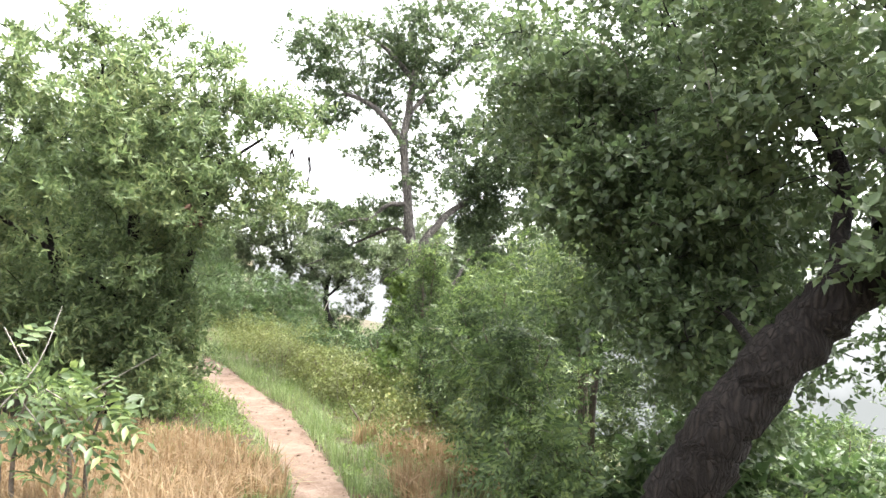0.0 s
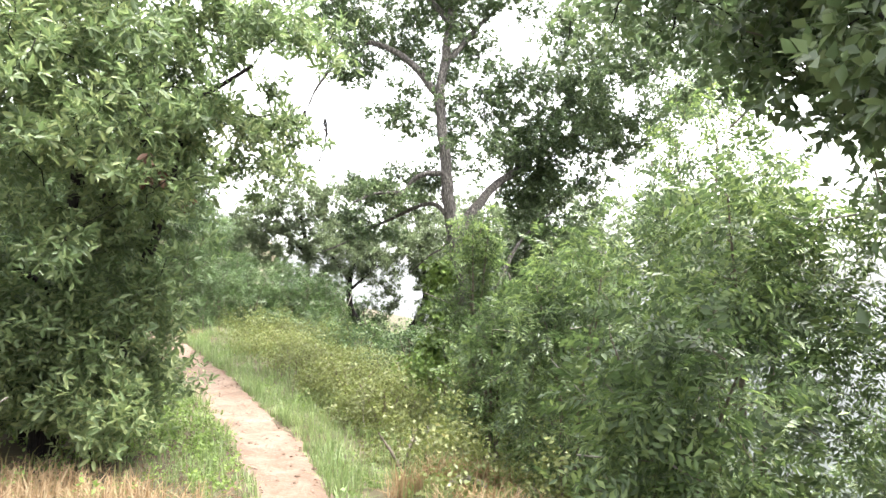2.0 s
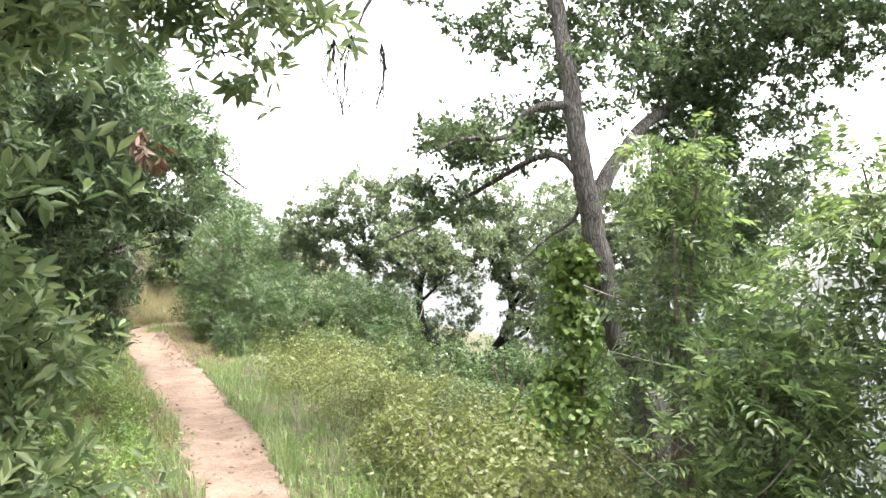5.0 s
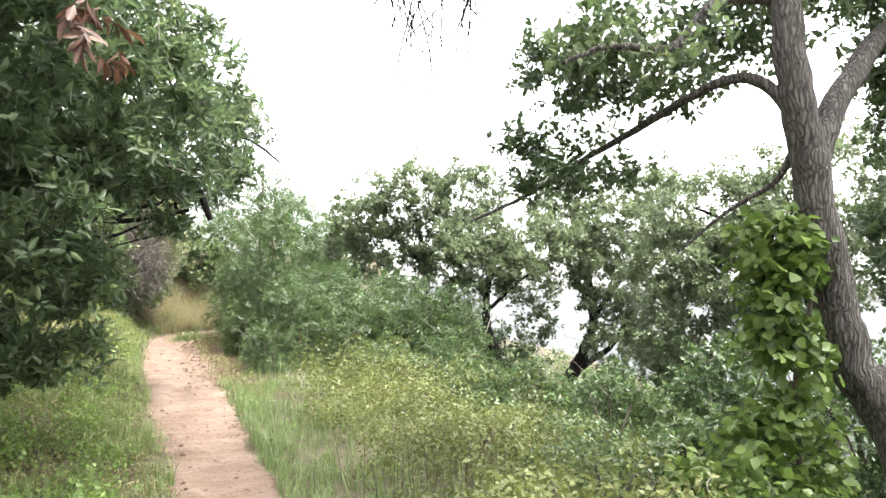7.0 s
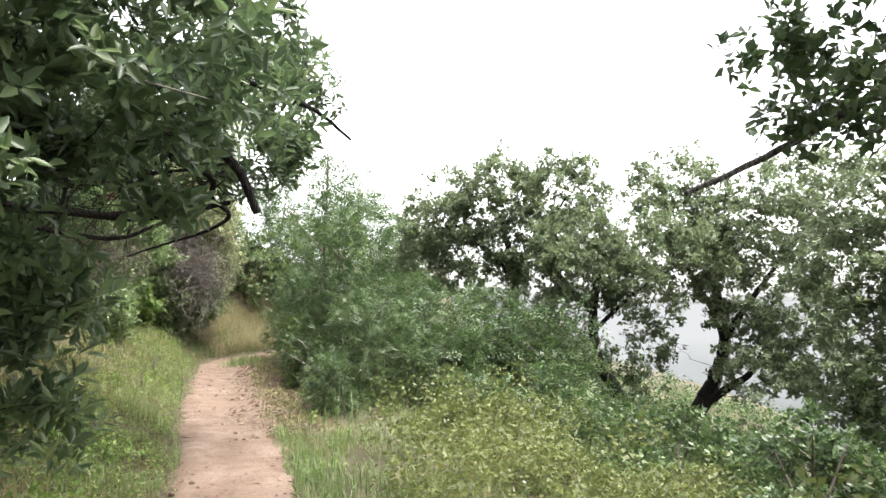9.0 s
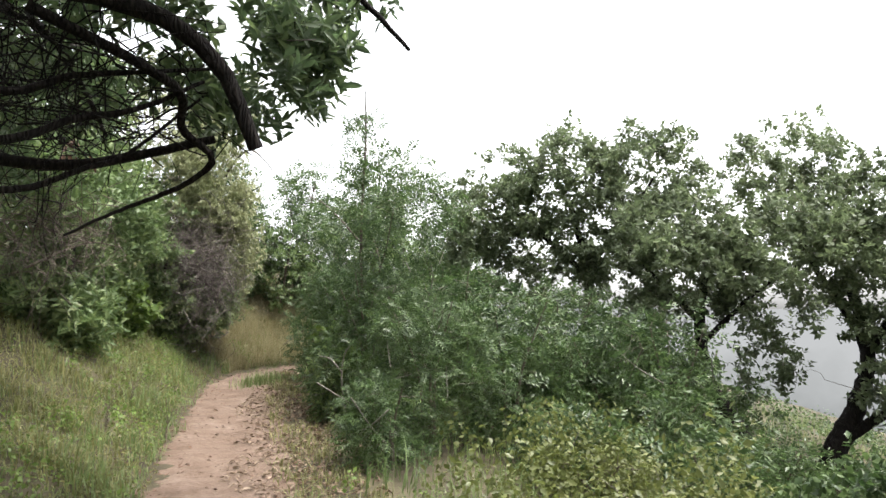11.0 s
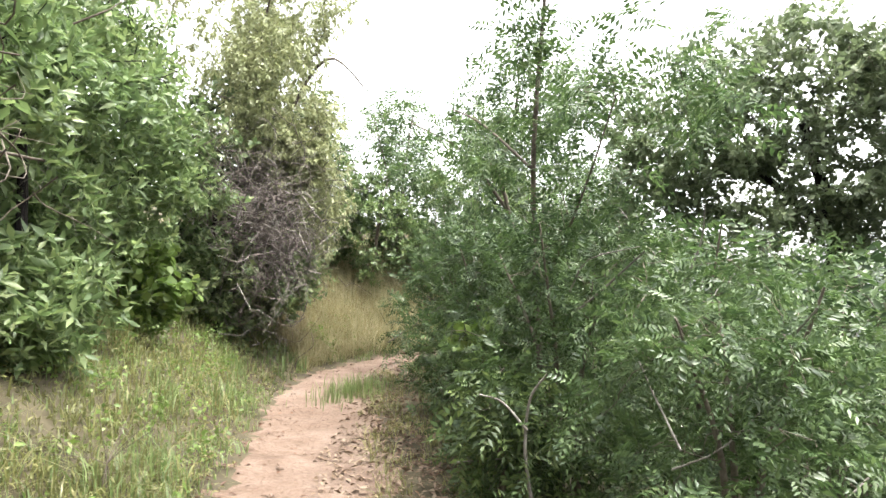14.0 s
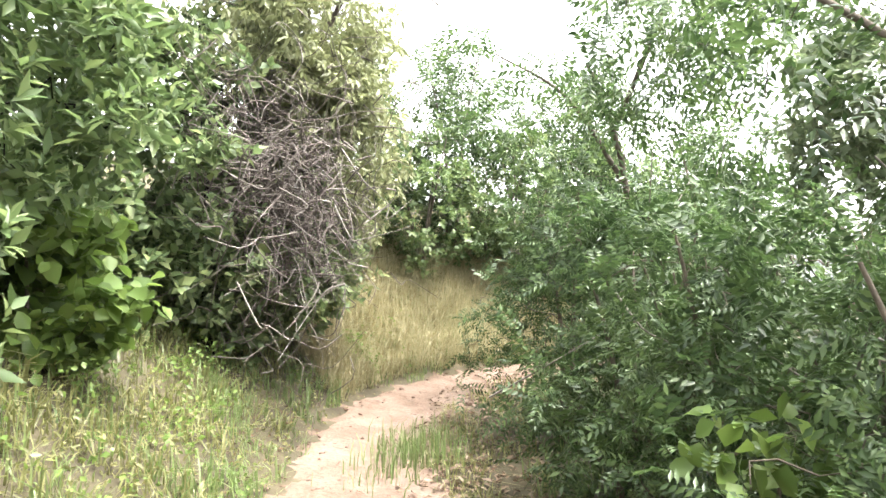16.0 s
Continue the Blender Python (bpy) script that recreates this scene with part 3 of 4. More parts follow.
def sapling(x, y, top, spread, count, label, stems=3, leaf=None, size=0.3, per=9, lean=(0, 0), name="walnut_shrub", group="feather-leaved shrubs", low=0.15, kind="feather", bark=None, sticks=4):
    """A shrub of several thin stems with compound leaves."""
    b = at(x, y, -0.05)
    z0 = b[2]
    rows = []
    for i in range(stems):
        a = 2.4 * i + x
        e = (x + lean[0] + 0.55 * spread * math.cos(a), y + lean[1] + 0.55 * spread * math.sin(a), z0 + top * (0.92 - 0.12 * i / max(stems, 1)))
        rows.append(([(x + 0.08 * math.cos(a), y + 0.08 * math.sin(a), z0), (x + 0.3 * (e[0] - x), y + 0.3 * (e[1] - y), z0 + 0.45 * top), e], 0.016 + 0.006 * top, 0.006))
    h = top * (1 - low) / 2
    lobes = [(x + lean[0] * 0.5, y + lean[1] * 0.5, z0 + top * low + h * 0.8, spread, spread, h * 0.85, int(count * 0.6)),
             (x + lean[0], y + lean[1], z0 + top * 0.75, spread * 0.75, spread * 0.75, top * 0.25, int(count * 0.4))]
    return tree(name, label, b, rows, [], lobes, bark or TWIG, leaf or WALNUT, kind, size, per, 0.24, category="shrub", group=group, twig=0.007, up=0.6, out=0.9, hang=0.0, sticks=sticks)


for x, y, top, spread, n in ((0.75, 6.3, 1.9, 0.65, 90), (1.6, 7.4, 3.2, 0.8, 120), (0.55, 8.6, 2.4, 0.6, 80), (2.0, 9.2, 4.3, 1.0, 140), (1.0, 10.6, 3.3, 0.8, 110),
                             (0.7, 5.0, 0.9, 0.4, 40), (2.8, 7.0, 3.7, 1.0, 120), (2.4, 11.2, 5.0, 1.0, 130), (0.5, 11.8, 2.6, 0.7, 90), (-0.1, 10.4, 1.9, 0.5, 60), (-0.3, 11.2, 3.3, 0.35, 55), (2.5, 4.4, 0.9, 0.5, 50), (3.3, 5.6, 1.3, 0.7, 60), (4.3, 7.2, 1.6, 0.9, 70), (1.9, 3.9, 0.5, 0.4, 40)):
    sapling(x, y, top, spread, n, "bright green feather-leaved walnut shrub below the trail", size=0.23, per=12)
for x, y, top, spread, n in ((-2.5, 4.75, 1.1, 0.36, 12), (-2.9, 4.6, 1.2, 0.36, 12)):
    sapling(x, y, top, spread, n, "feather-leaved sapling in the dry grass", size=0.36, per=4, stems=2, low=0.5, name="walnut_sapling", group="saplings in the dry grass")

for x, y, top, spread, n in ((3.4, 7.6, 1.3, 0.7, 60), (4.6, 8.9, 1.6, 0.9, 70), (5.6, 7.9, 1.4, 0.9, 60), (4.9, 10.6, 2.0, 1.0, 70), (3.0, 6.0, 0.9, 0.5, 45), (6.6, 10.2, 1.8, 1.0, 60)):
    sapling(x, y, top, spread, n, "bright green feather-leaved walnut shrub on the slope below the oak", size=0.25, per=8, kind="fern")

# tall grey tree with a vine up its trunk
cot = tree("grey_oak", "tall grey-barked oak with a forked trunk and crooked limbs", at(0.15, 13.9, -0.2),
     [([at(0.15, 13.9, -0.25), (-0.05, 13.95, 0.1), (-0.35, 13.95, 0.7), (-0.5, 13.85, 1.4), (-0.66, 13.7, 2.2), (-0.78, 13.6, 3.2), (-0.9, 13.8, 4.6), (-0.7, 14.2, 6.4)], 0.17, 0.06),
      ([(-0.62, 13.72, 1.95), (-0.4, 13.9, 2.4), (0.05, 14.3, 3.0), (0.7, 15.0, 3.6), (1.2, 15.4, 4.6)], 0.1, 0.045),
      ([at(0.3, 13.95, -0.25), (0.1, 13.98, 0.2), (0.02, 14.05, 0.7), (0.15, 14.2, 1.3)], 0.12, 0.05)],
     [([(-0.68, 13.7, 2.25), (-0.88, 13.72, 2.55), (-1.15, 13.8, 2.6), (-1.6, 14.2, 2.45), (-2.1, 14.7, 2.27), (-2.6, 14.8, 2.0), (-3.05, 14.75, 1.8)], 0.047, 0.013),
      ([(-0.8, 13.6, 3.1), (-1.2, 13.5, 3.05), (-1.5, 13.55, 2.78), (-1.9, 13.2, 2.7), (-2.2, 12.9, 2.5)], 0.05, 0.012),
      ([(-0.7, 13.75, 2.1), (-0.8, 13.9, 1.9), (-1.05, 14.1, 1.75), (-1.4, 14.3, 1.45)], 0.03, 0.008),
      ([(-0.9, 13.8, 4.4), (-1.6, 14.0, 5.2), (-2.4, 14.3, 5.5), (-3.1, 14.5, 4.9), (-3.4, 14.4, 4.2)], 0.07, 0.012),
      ([(-0.85, 13.9, 5.0), (-0.2, 14.5, 6.0), (0.6, 14.8, 6.8)], 0.06, 0.015), ([(-0.75, 14.1, 5.8), (-1.6, 14.6, 6.8), (-2.4, 14.8, 7.2)], 0.06, 0.015),
      ([(0.7, 15.0, 3.6), (1.4, 14.8, 4.0), (2.2, 14.6, 4.2), (3.3, 14.5, 4.7)], 0.05, 0.015),
      ([(0.15, 14.2, 1.3), (0.5, 14.5, 2.0), (1.1, 14.8, 2.6)], 0.05, 0.015)],
     [(-2.0, 14.5, 6.5, 1.7, 1.3, 0.9, 270), (-0.1, 14.4, 6.9, 1.4, 1.2, 0.9, 200), (-2.5, 14.5, 5.4, 0.7, 0.8, 0.6, 55), (-1.0, 14.5, 5.6, 1.0, 1.0, 0.6, 75),
      (-1.4, 14.1, 2.9, 0.85, 0.6, 0.4, 46), (-2.2, 14.6, 2.3, 0.65, 0.4, 0.35, 30), (-1.9, 13.3, 2.75, 0.6, 0.5, 0.25, 16), (-2.2, 14.3, 2.9, 0.5, 0.5, 0.3, 24), (-0.4, 14.0, 3.6, 0.8, 0.8, 0.5, 45),
      (0.9, 14.8, 4.4, 1.3, 1.0, 0.9, 190), (1.3, 14.9, 2.7, 1.0, 0.8, 0.9, 130), (0.95, 15.1, 1.5, 0.7, 0.6, 0.8, 130), (0.7, 14.9, 3.2, 0.6, 0.5, 0.6, 100), (1.9, 14.6, 5.6, 1.3, 1.2, 1.0, 170), (3.9, 14.4, 5.0, 1.0, 1.0, 0.7, 80), (1.6, 14.5, 3.9, 1.5, 0.9, 0.6, 130), (-0.2, 14.2, 4.8, 0.9, 0.8, 0.6, 40), (-1.3, 14.1, 4.3, 1.0, 0.8, 0.5, 50), (2.5, 13.7, 4.7, 1.3, 1.2, 0.9, 160)],
     BARK_GREY, OAK, "small", 0.068, 63, 0.23, gap=0.16, twig=0.008)

vine_lobes = [(-0.82, 13.75, 0.85, 0.2, 0.16, 0.75, 52), (-0.9, 13.7, 0.0, 0.36, 0.3, 0.45, 42), (-0.84, 13.75, 1.5, 0.24, 0.18, 0.22, 20), (-1.25, 13.5, -0.3, 0.5, 0.4, 0.3, 34), (-1.9, 13.0, -0.6, 0.6, 0.4, 0.2, 30)]
tree("climbing_vine", "bright green broad-leaved vine climbing the grey trunk", at(-0.7, 13.8, 0),
     [([at(-0.7, 13.8, -0.05), (-0.75, 13.8, 0.5), (-0.6, 13.85, 1.2), (-0.75, 13.8, 1.8)], 0.02, 0.008)], [], vine_lobes, TWIG, VINE, "broad", 0.08, 24, 0.16, category="vine",
     twig=0.005, up=0.3, hang=0.6)

# oaks farther along the slope
tree("slope_oak", "leaning oak with twin dark trunks on the slope", at(-3.6, 23.9, -0.1),
     [([at(-3.45, 23.9, -0.15), (-3.75, 23.9, -0.3), (-4.1, 24.0, 0.3), (-4.2, 24.2, 1.2), (-4.0, 24.5, 2.2)], 0.14, 0.06),
      ([at(-3.7, 23.7, -0.15), (-4.05, 23.7, -0.6), (-4.3, 23.75, 0.0), (-4.5, 23.9, 0.7)], 0.1, 0.05)],
     [([(-4.2, 24.2, 1.2), (-4.9, 24.6, 2.0), (-5.5, 25.0, 2.8)], 0.05, 0.015), ([(-4.15, 24.1, 0.9), (-3.4, 24.4, 1.6), (-2.8, 24.6, 2.0)], 0.05, 0.015)],
     [(-4.3, 24.3, 2.0, 1.1, 1.0, 0.75, 85), (-3.3, 24.3, 1.7, 0.9, 0.8, 0.7, 60), (-4.9, 24.2, 1.1, 0.8, 0.7, 0.7, 45), (-4.4, 24.6, 2.6, 1.2, 0.9, 0.8, 70), (-3.0, 24.5, 2.5, 1.0, 0.8, 0.7, 50)],
     BARK_DARK, HAZY_OAK, "small", 0.092, 49, 0.25, gap=0.2, group="oaks on the slope", twig_mat=TWIG, twig=0.008)
tree("slope_oak", "leaning oak with a dark forked trunk on the slope", at(-2.5, 24.95, -0.1),
     [([at(-2.5, 24.95, -0.15), (-2.4, 25.0, -0.8), (-2.1, 25.1, -0.2), (-1.8, 25.3, 0.6), (-1.9, 25.6, 1.8)], 0.2, 0.08),
      ([(-2.3, 25.0, -0.6), (-1.8, 24.9, -0.2), (-1.4, 24.9, 0.1), (-0.9, 25.1, 0.9)], 0.09, 0.04)],
     [([(-1.85, 25.4, 1.0), (-2.4, 25.8, 2.2), (-2.6, 26.2, 3.4)], 0.07, 0.015), ([(-1.8, 25.3, 0.7), (-1.0, 25.4, 1.8), (-0.4, 25.4, 2.6)], 0.07, 0.015)],
     [(-2.4, 25.3, 2.2, 1.3, 1.2, 0.75, 110), (-2.5, 26.6, 3.9, 1.2, 1.2, 0.9, 90), (-1.0, 25.6, 2.7, 1.3, 1.1, 1.0, 110), (-0.6, 25.2, 1.2, 1.0, 0.9, 0.7, 60), (-1.5, 25.0, 1.1, 0.8, 0.7, 0.5, 40), (-2.2, 25.8, 3.0, 1.4, 1.1, 0.9, 90), (-0.2, 25.6, 3.6, 1.2, 1.1, 0.9, 70), (-1.2, 24.6, 0.2, 0.9, 0.7, 0.6, 60), (-0.2, 24.8, 0.3, 0.9, 0.8, 0.8, 60), (-3.0, 25.4, 0.6, 0.7, 0.5, 0.45, 20)],
     BARK_DARK, HAZY_OAK, "small", 0.092, 49, 0.25, gap=0.2, group="oaks on the slope", twig_mat=TWIG, twig=0.008)
tree("slope_oak", "round-crowned grey-green oak on the slope", at(-6.0, 26.2, -0.1),
     [([at(-6.0, 26.2, -0.15), (-6.1, 26.1, 0.8), (-6.0, 26.0, 2.0), (-6.3, 25.9, 3.4)], 0.15, 0.05)],
     [([(-6.0, 26.0, 2.0), (-6.8, 25.7, 2.8), (-7.5, 25.5, 3.4)], 0.06, 0.015), ([(-6.0, 26.0, 2.2), (-5.3, 25.8, 3.0), (-4.8, 25.7, 3.7)], 0.06, 0.015)],
     [(-7.6, 25.4, 3.2, 1.0, 0.8, 0.9, 115), (-6.3, 25.9, 3.8, 1.3, 1.0, 1.0, 150), (-4.9, 25.7, 3.8, 1.1, 0.9, 0.9, 110), (-6.3, 25.6, 2.5, 1.3, 0.8, 0.7, 70), (-4.6, 26.0, 2.8, 1.0, 0.9, 0.8, 60), (-6.6, 25.6, 1.9, 1.4, 0.8, 0.8, 70), (-8.0, 25.3, 2.5, 0.6, 0.6, 0.9, 45), (-5.3, 25.5, 2.2, 1.0, 0.7, 0.8, 50)],
     BARK_DARK, HAZY_OAK, "small", 0.092, 49, 0.25, gap=0.2, group="oaks on the slope", twig_mat=TWIG, twig=0.008)
tree("slope_oak", "broad grey-green oak lower on the slope", at(2.2, 22, -0.1),
     [([at(2.2, 22, -0.15), (2.1, 22, 0.2), (1.8, 21.9, 1.6), (1.6, 21.8, 2.8)], 0.17, 0.06)], [([(1.8, 21.9, 1.6), (0.8, 21.8, 2.4), (0.0, 21.8, 2.8)], 0.07, 0.02)],
     [(0.2, 21.8, 2.7, 1.4, 1.2, 0.9, 100), (2.0, 21.5, 2.8, 1.6, 1.3, 1.3, 120), (1.2, 21.2, 1.2, 1.4, 1.1, 0.9, 90), (3.6, 20.5, 2.4, 1.5, 1.4, 1.5, 100), (-0.3, 20.8, 0.4, 1.0, 0.8, 0.7, 60), (-0.5, 21.2, 1.7, 1.0, 0.8, 0.8, 60), (0.4, 20.6, 1.6, 0.9, 0.8, 0.8, 70)],
     BARK_DARK, HAZY_OAK, "small", 0.085, 77, 0.3, group="oaks on the slope", twig_mat=TWIG)

# bushes on the slope behind the grey oak
def bush(x, y, top, spread, count, label, leaf, kind="small", size=0.08, per=48, group="slope bushes", name="slope_bush"):
    b = at(x, y, -0.05)
    rows = [([b, (x + 0.2 * spread * math.cos(a), y + 0.2 * spread * math.sin(a), b[2] + 0.4 * top), (x + 0.55 * spread * math.cos(a), y + 0.55 * spread * math.sin(a), b[2] + 0.85 * top)], 0.03, 0.008)
            for a in (x, x + 2.1, x + 4.2)]
    return tree(name, label, b, rows, [], [(x, y, b[2] + 0.5 * top, spread, spread, 0.5 * top, count)], TWIG, leaf, kind, size, per, 0.25, category="shrub", group=group, twig=0.007, sticks=3)


for x, y, top, spread, n in ((1.1, 15.3, 2.2, 0.8, 130), (0.6, 15.9, 1.8, 0.7, 90), (1.9, 16.2, 2.9, 0.9, 130), (-0.85, 16.0, 1.2, 0.6, 80), (-0.5, 17.6, 2.0, 0.9, 90), (-1.7, 19.0, 1.5, 0.9, 80), (0.9, 16.6, 2.4, 0.9, 90), (1.2, 18.9, 2.4, 1.1, 90), (-3.0, 20.0, 1.1, 0.9, 70), (-0.1, 20.5, 2.5, 1.1, 170),
                             (0.6, 23.0, 1.8, 1.1, 80), (-1.4, 22.3, 1.1, 0.9, 60), (-3.9, 26.3, 1.3, 0.9, 60), (-6.8, 24.6, 1.7, 0.9, 70), (-5.6, 27.2, 1.6, 1.1, 60), (-12.5, 27.9, 2.2, 1.2, 90), (-13.9, 26.3, 2.0, 1.1, 80), (-11.3, 29.3, 2.4, 1.2, 80), (-9.9, 28.0, 2.0, 0.8, 60), (2.7, 5.2, 1.3, 0.7, 110), (1.85, 5.2, 1.2, 0.55, 110), (3.5, 6.6, 1.5, 0.8, 70), (3.6, 4.6, 1.2, 0.7, 50)):
    bush(x, y, top, spread, n, "dark green leafy bush on the hillside", HEDGE)

for x, y, top, spread, n in ((-13.7, 25.6, 2.0, 0.8, 110), (-13.0, 26.7, 2.2, 0.9, 130), (-12.0, 27.9, 2.4, 0.9, 130), (-11.1, 28.9, 2.6, 0.9, 120), (-13.9, 24.6, 1.9, 0.7, 90), (-10.1, 26.9, 2.4, 0.6, 80)):
    bush(x, y, top, spread, n, "light green leafy bush on the bank behind the bend", BANK_BAY, size=0.075, per=42, group="bushes behind the bend", name="bank_bush")

# sprawling viny mounds on the slope below the trail
for x, y, top, spread, n, leaf in ((-2.1, 12.6, 0.75, 0.75, 110, MOUND), (-1.4, 10.9, 0.7, 0.6, 80, MOUND), (-3.2, 16.0, 0.6, 0.8, 110, MOUND), (-4.6, 18.3, 0.5, 0.8, 110, MOUND), (-3.0, 18.4, 0.5, 0.9, 120, MOUND),
                                   (-1.9, 15.4, 0.7, 0.7, 90, HEDGE), (-3.6, 19.6, 0.45, 0.8, 100, HEDGE), (-5.2, 19.6, 0.55, 0.6, 80, MOUND), (-2.2, 17.2, 0.7, 0.8, 90, HEDGE), (-1.0, 9.3, 0.5, 0.45, 50, MOUND)):
    bush(x, y, top, spread, n, "yellow-green viny mound sprawling over the slope" if leaf is MOUND else "dark green viny mound sprawling over the slope", leaf, "loose", 0.048, 40, "viny mounds", "viny_mound")

# feather-leaved thicket along the right of the later stretch
for x, y, top, spread, n in ((-6.9, 19.9, 1.6, 0.75, 120), (-7.9, 20.7, 1.9, 0.75, 140), (-8.6, 21.5, 1.8, 0.65, 130), (-9.9, 23.5, 2.2, 0.75, 150), (-6.9, 18.9, 0.8, 0.4, 45), (-9.2, 22.4, 1.9, 0.65, 110)):
    sapling(x, y, top, spread, n, "green feather-leaved shrub close beside the trail", leaf=HEDGE, size=0.145, per=18, group="thicket shrubs", low=0.04, sticks=5)
for x, y, top, spread, n in ((-6.4, 21.2, 1.9, 0.9, 140), (-7.3, 22.2, 2.2, 0.9, 140), (-8.9, 22.7, 1.9, 0.75, 120), (-5.5, 22.6, 1.9, 1.0, 140), (-6.2, 23.6, 2.5, 1.0, 130),
                             (-8.0, 23.8, 2.3, 0.9, 120), (-9.4, 24.9, 2.2, 0.9, 110), (-4.7, 21.6, 1.3, 0.8, 90), (-4.3, 20.7, 0.8, 0.7, 80), (-5.4, 20.3, 0.8, 0.7, 80), (-3.5, 22.2, 0.9, 0.8, 80),
                             (-4.9, 23.3, 1.6, 0.8, 90), (-2.4, 23.2, 0.8, 0.7, 60), (-5.3, 22.0, 1.8, 0.8, 120), (-5.9, 21.9, 1.5, 0.8, 110), (-4.6, 22.4, 2.2, 0.7, 120)):
    sapling(x, y, top, spread, n, "green feather-leaved shrub in the thicket below the trail", leaf=HEDGE, size=0.2, per=9, group="thicket shrubs", low=0.02, sticks=3, kind="fern")
tree("walnut_sapling", "slender tall walnut sapling above the thicket", at(-8.15, 21.2, 0),
     [([at(-8.15, 21.2, -0.05), (-8.2, 21.1, 1.2), (-8.15, 20.9, 2.3), (-8.0, 20.7, 3.3), (-7.95, 20.6, 4.0)], 0.028, 0.008)],
     [([(-8.2, 21.1, 1.3), (-7.8, 20.8, 2.0), (-7.5, 20.4, 2.5)], 0.012, 0.004), ([(-8.15, 20.9, 2.2), (-8.6, 21.1, 2.6), (-9.1, 21.6, 2.9)], 0.012, 0.004)],
     [(-8.5, 21.0, 2.2, 0.4, 0.4, 0.35, 8), (-9.0, 21.6, 2.9, 0.45, 0.4, 0.3, 8), (-8.0, 20.65, 3.4, 0.26, 0.26, 0.55, 10), (-8.08, 20.8, 2.75, 0.28, 0.28, 0.3, 6), (-7.6, 20.4, 2.3, 0.4, 0.4, 0.4, 10), (-7.3, 20.7, 2.6, 0.6, 0.6, 0.5, 22)], TWIG, HEDGE, "feather", 0.18, 12, 0.18,
     category="tree", twig=0.005, up=0.8, out=1.0, hang=0.1)

sapling(-8.1, 20.25, 0.8, 0.32, 45, "low bright yellow-green leafy shrub at the edge of the trail", leaf=WALNUT, size=0.2, per=7, group="", low=0.2, name="low_shrub", sticks=2)

# left bank of the later stretch
tree("bank_shrub", "leafy bay shrub on the bank with dead sticks inside", at(-11.0, 19.4, -0.1),
     [([at(-11.0, 19.4, -0.1), (-11.0, 19.3, 1.6), (-10.9, 19.2, 3.0)], 0.06, 0.02), ([at(-11.3, 19.7, -0.1), (-11.5, 19.6, 1.7), (-11.7, 19.6, 3.2)], 0.05, 0.02)],
     [], [(-11.4, 19.3, 2.6, 0.8, 0.9, 1.0, 110), (-11.9, 20.3, 2.7, 0.9, 0.9, 1.2, 110), (-11.2, 19.0, 1.8, 0.6, 0.6, 0.5, 50), (-10.95, 19.15, 1.3, 0.5, 0.4, 0.5, 60), (-11.4, 19.7, 1.4, 0.45, 0.45, 0.45, 45), (-11.9, 20.0, 1.6, 0.4, 0.4, 0.35, 24), (-10.6, 18.4, 2.7, 0.6, 0.6, 0.6, 45), (-11.9, 19.3, 1.75, 0.6, 0.8, 0.4, 45), (-12.5, 20.6, 1.9, 0.6, 0.7, 0.4, 40), (-13.6, 18.2, 4.6, 1.3, 1.4, 1.3, 70), (-12.5, 20.6, 4.0, 0.8, 0.9, 1.0, 55), (-12.4, 19.0, 3.4, 1.2, 1.3, 1.5, 110)], BARK_DARK, BANK_BAY, "slim", 0.1, 77, 0.26, category="shrub")
tree("bank_shrub", "dark dense broad-leaved shrub at the foot of the bank", at(-12.4, 22.4, -0.1),
     [([at(-12.4, 22.4, -0.1), (-12.4, 22.3, 1.5), (-12.3, 22.3, 2.6)], 0.05, 0.02)], [],
     [(-12.6, 22.3, 1.5, 0.7, 0.8, 0.65, 110), (-12.5, 22.8, 1.25, 0.6, 0.6, 0.4, 60), (-12.35, 23.3, 1.5, 0.5, 0.5, 0.5, 50), (-12.7, 21.5, 1.5, 0.6, 0.6, 0.5, 45), (-12.6, 22.0, 2.5, 0.8, 0.9, 0.9, 100), (-13.2, 21.4, 3.2, 1.0, 1.0, 1.2, 100), (-12.9, 23.2, 3.0, 0.8, 0.8, 1.0, 60)], BARK_DARK, BAY, "small", 0.085, 80, 0.26, category="shrub")
tree("climbing_vine", "yellow-green broad-leaved vine bush on the grassy bank", at(-11.95, 20.75, 0),
     [([at(-11.95, 20.75, -0.05), (-11.95, 20.75, 1.4), (-11.9, 20.7, 1.7)], 0.015, 0.006)], [], [(-11.8, 20.8, 1.45, 0.45, 0.42, 0.38, 60)], TWIG, VINE, "broad", 0.095, 20, 0.16, category="vine", twig=0.005)
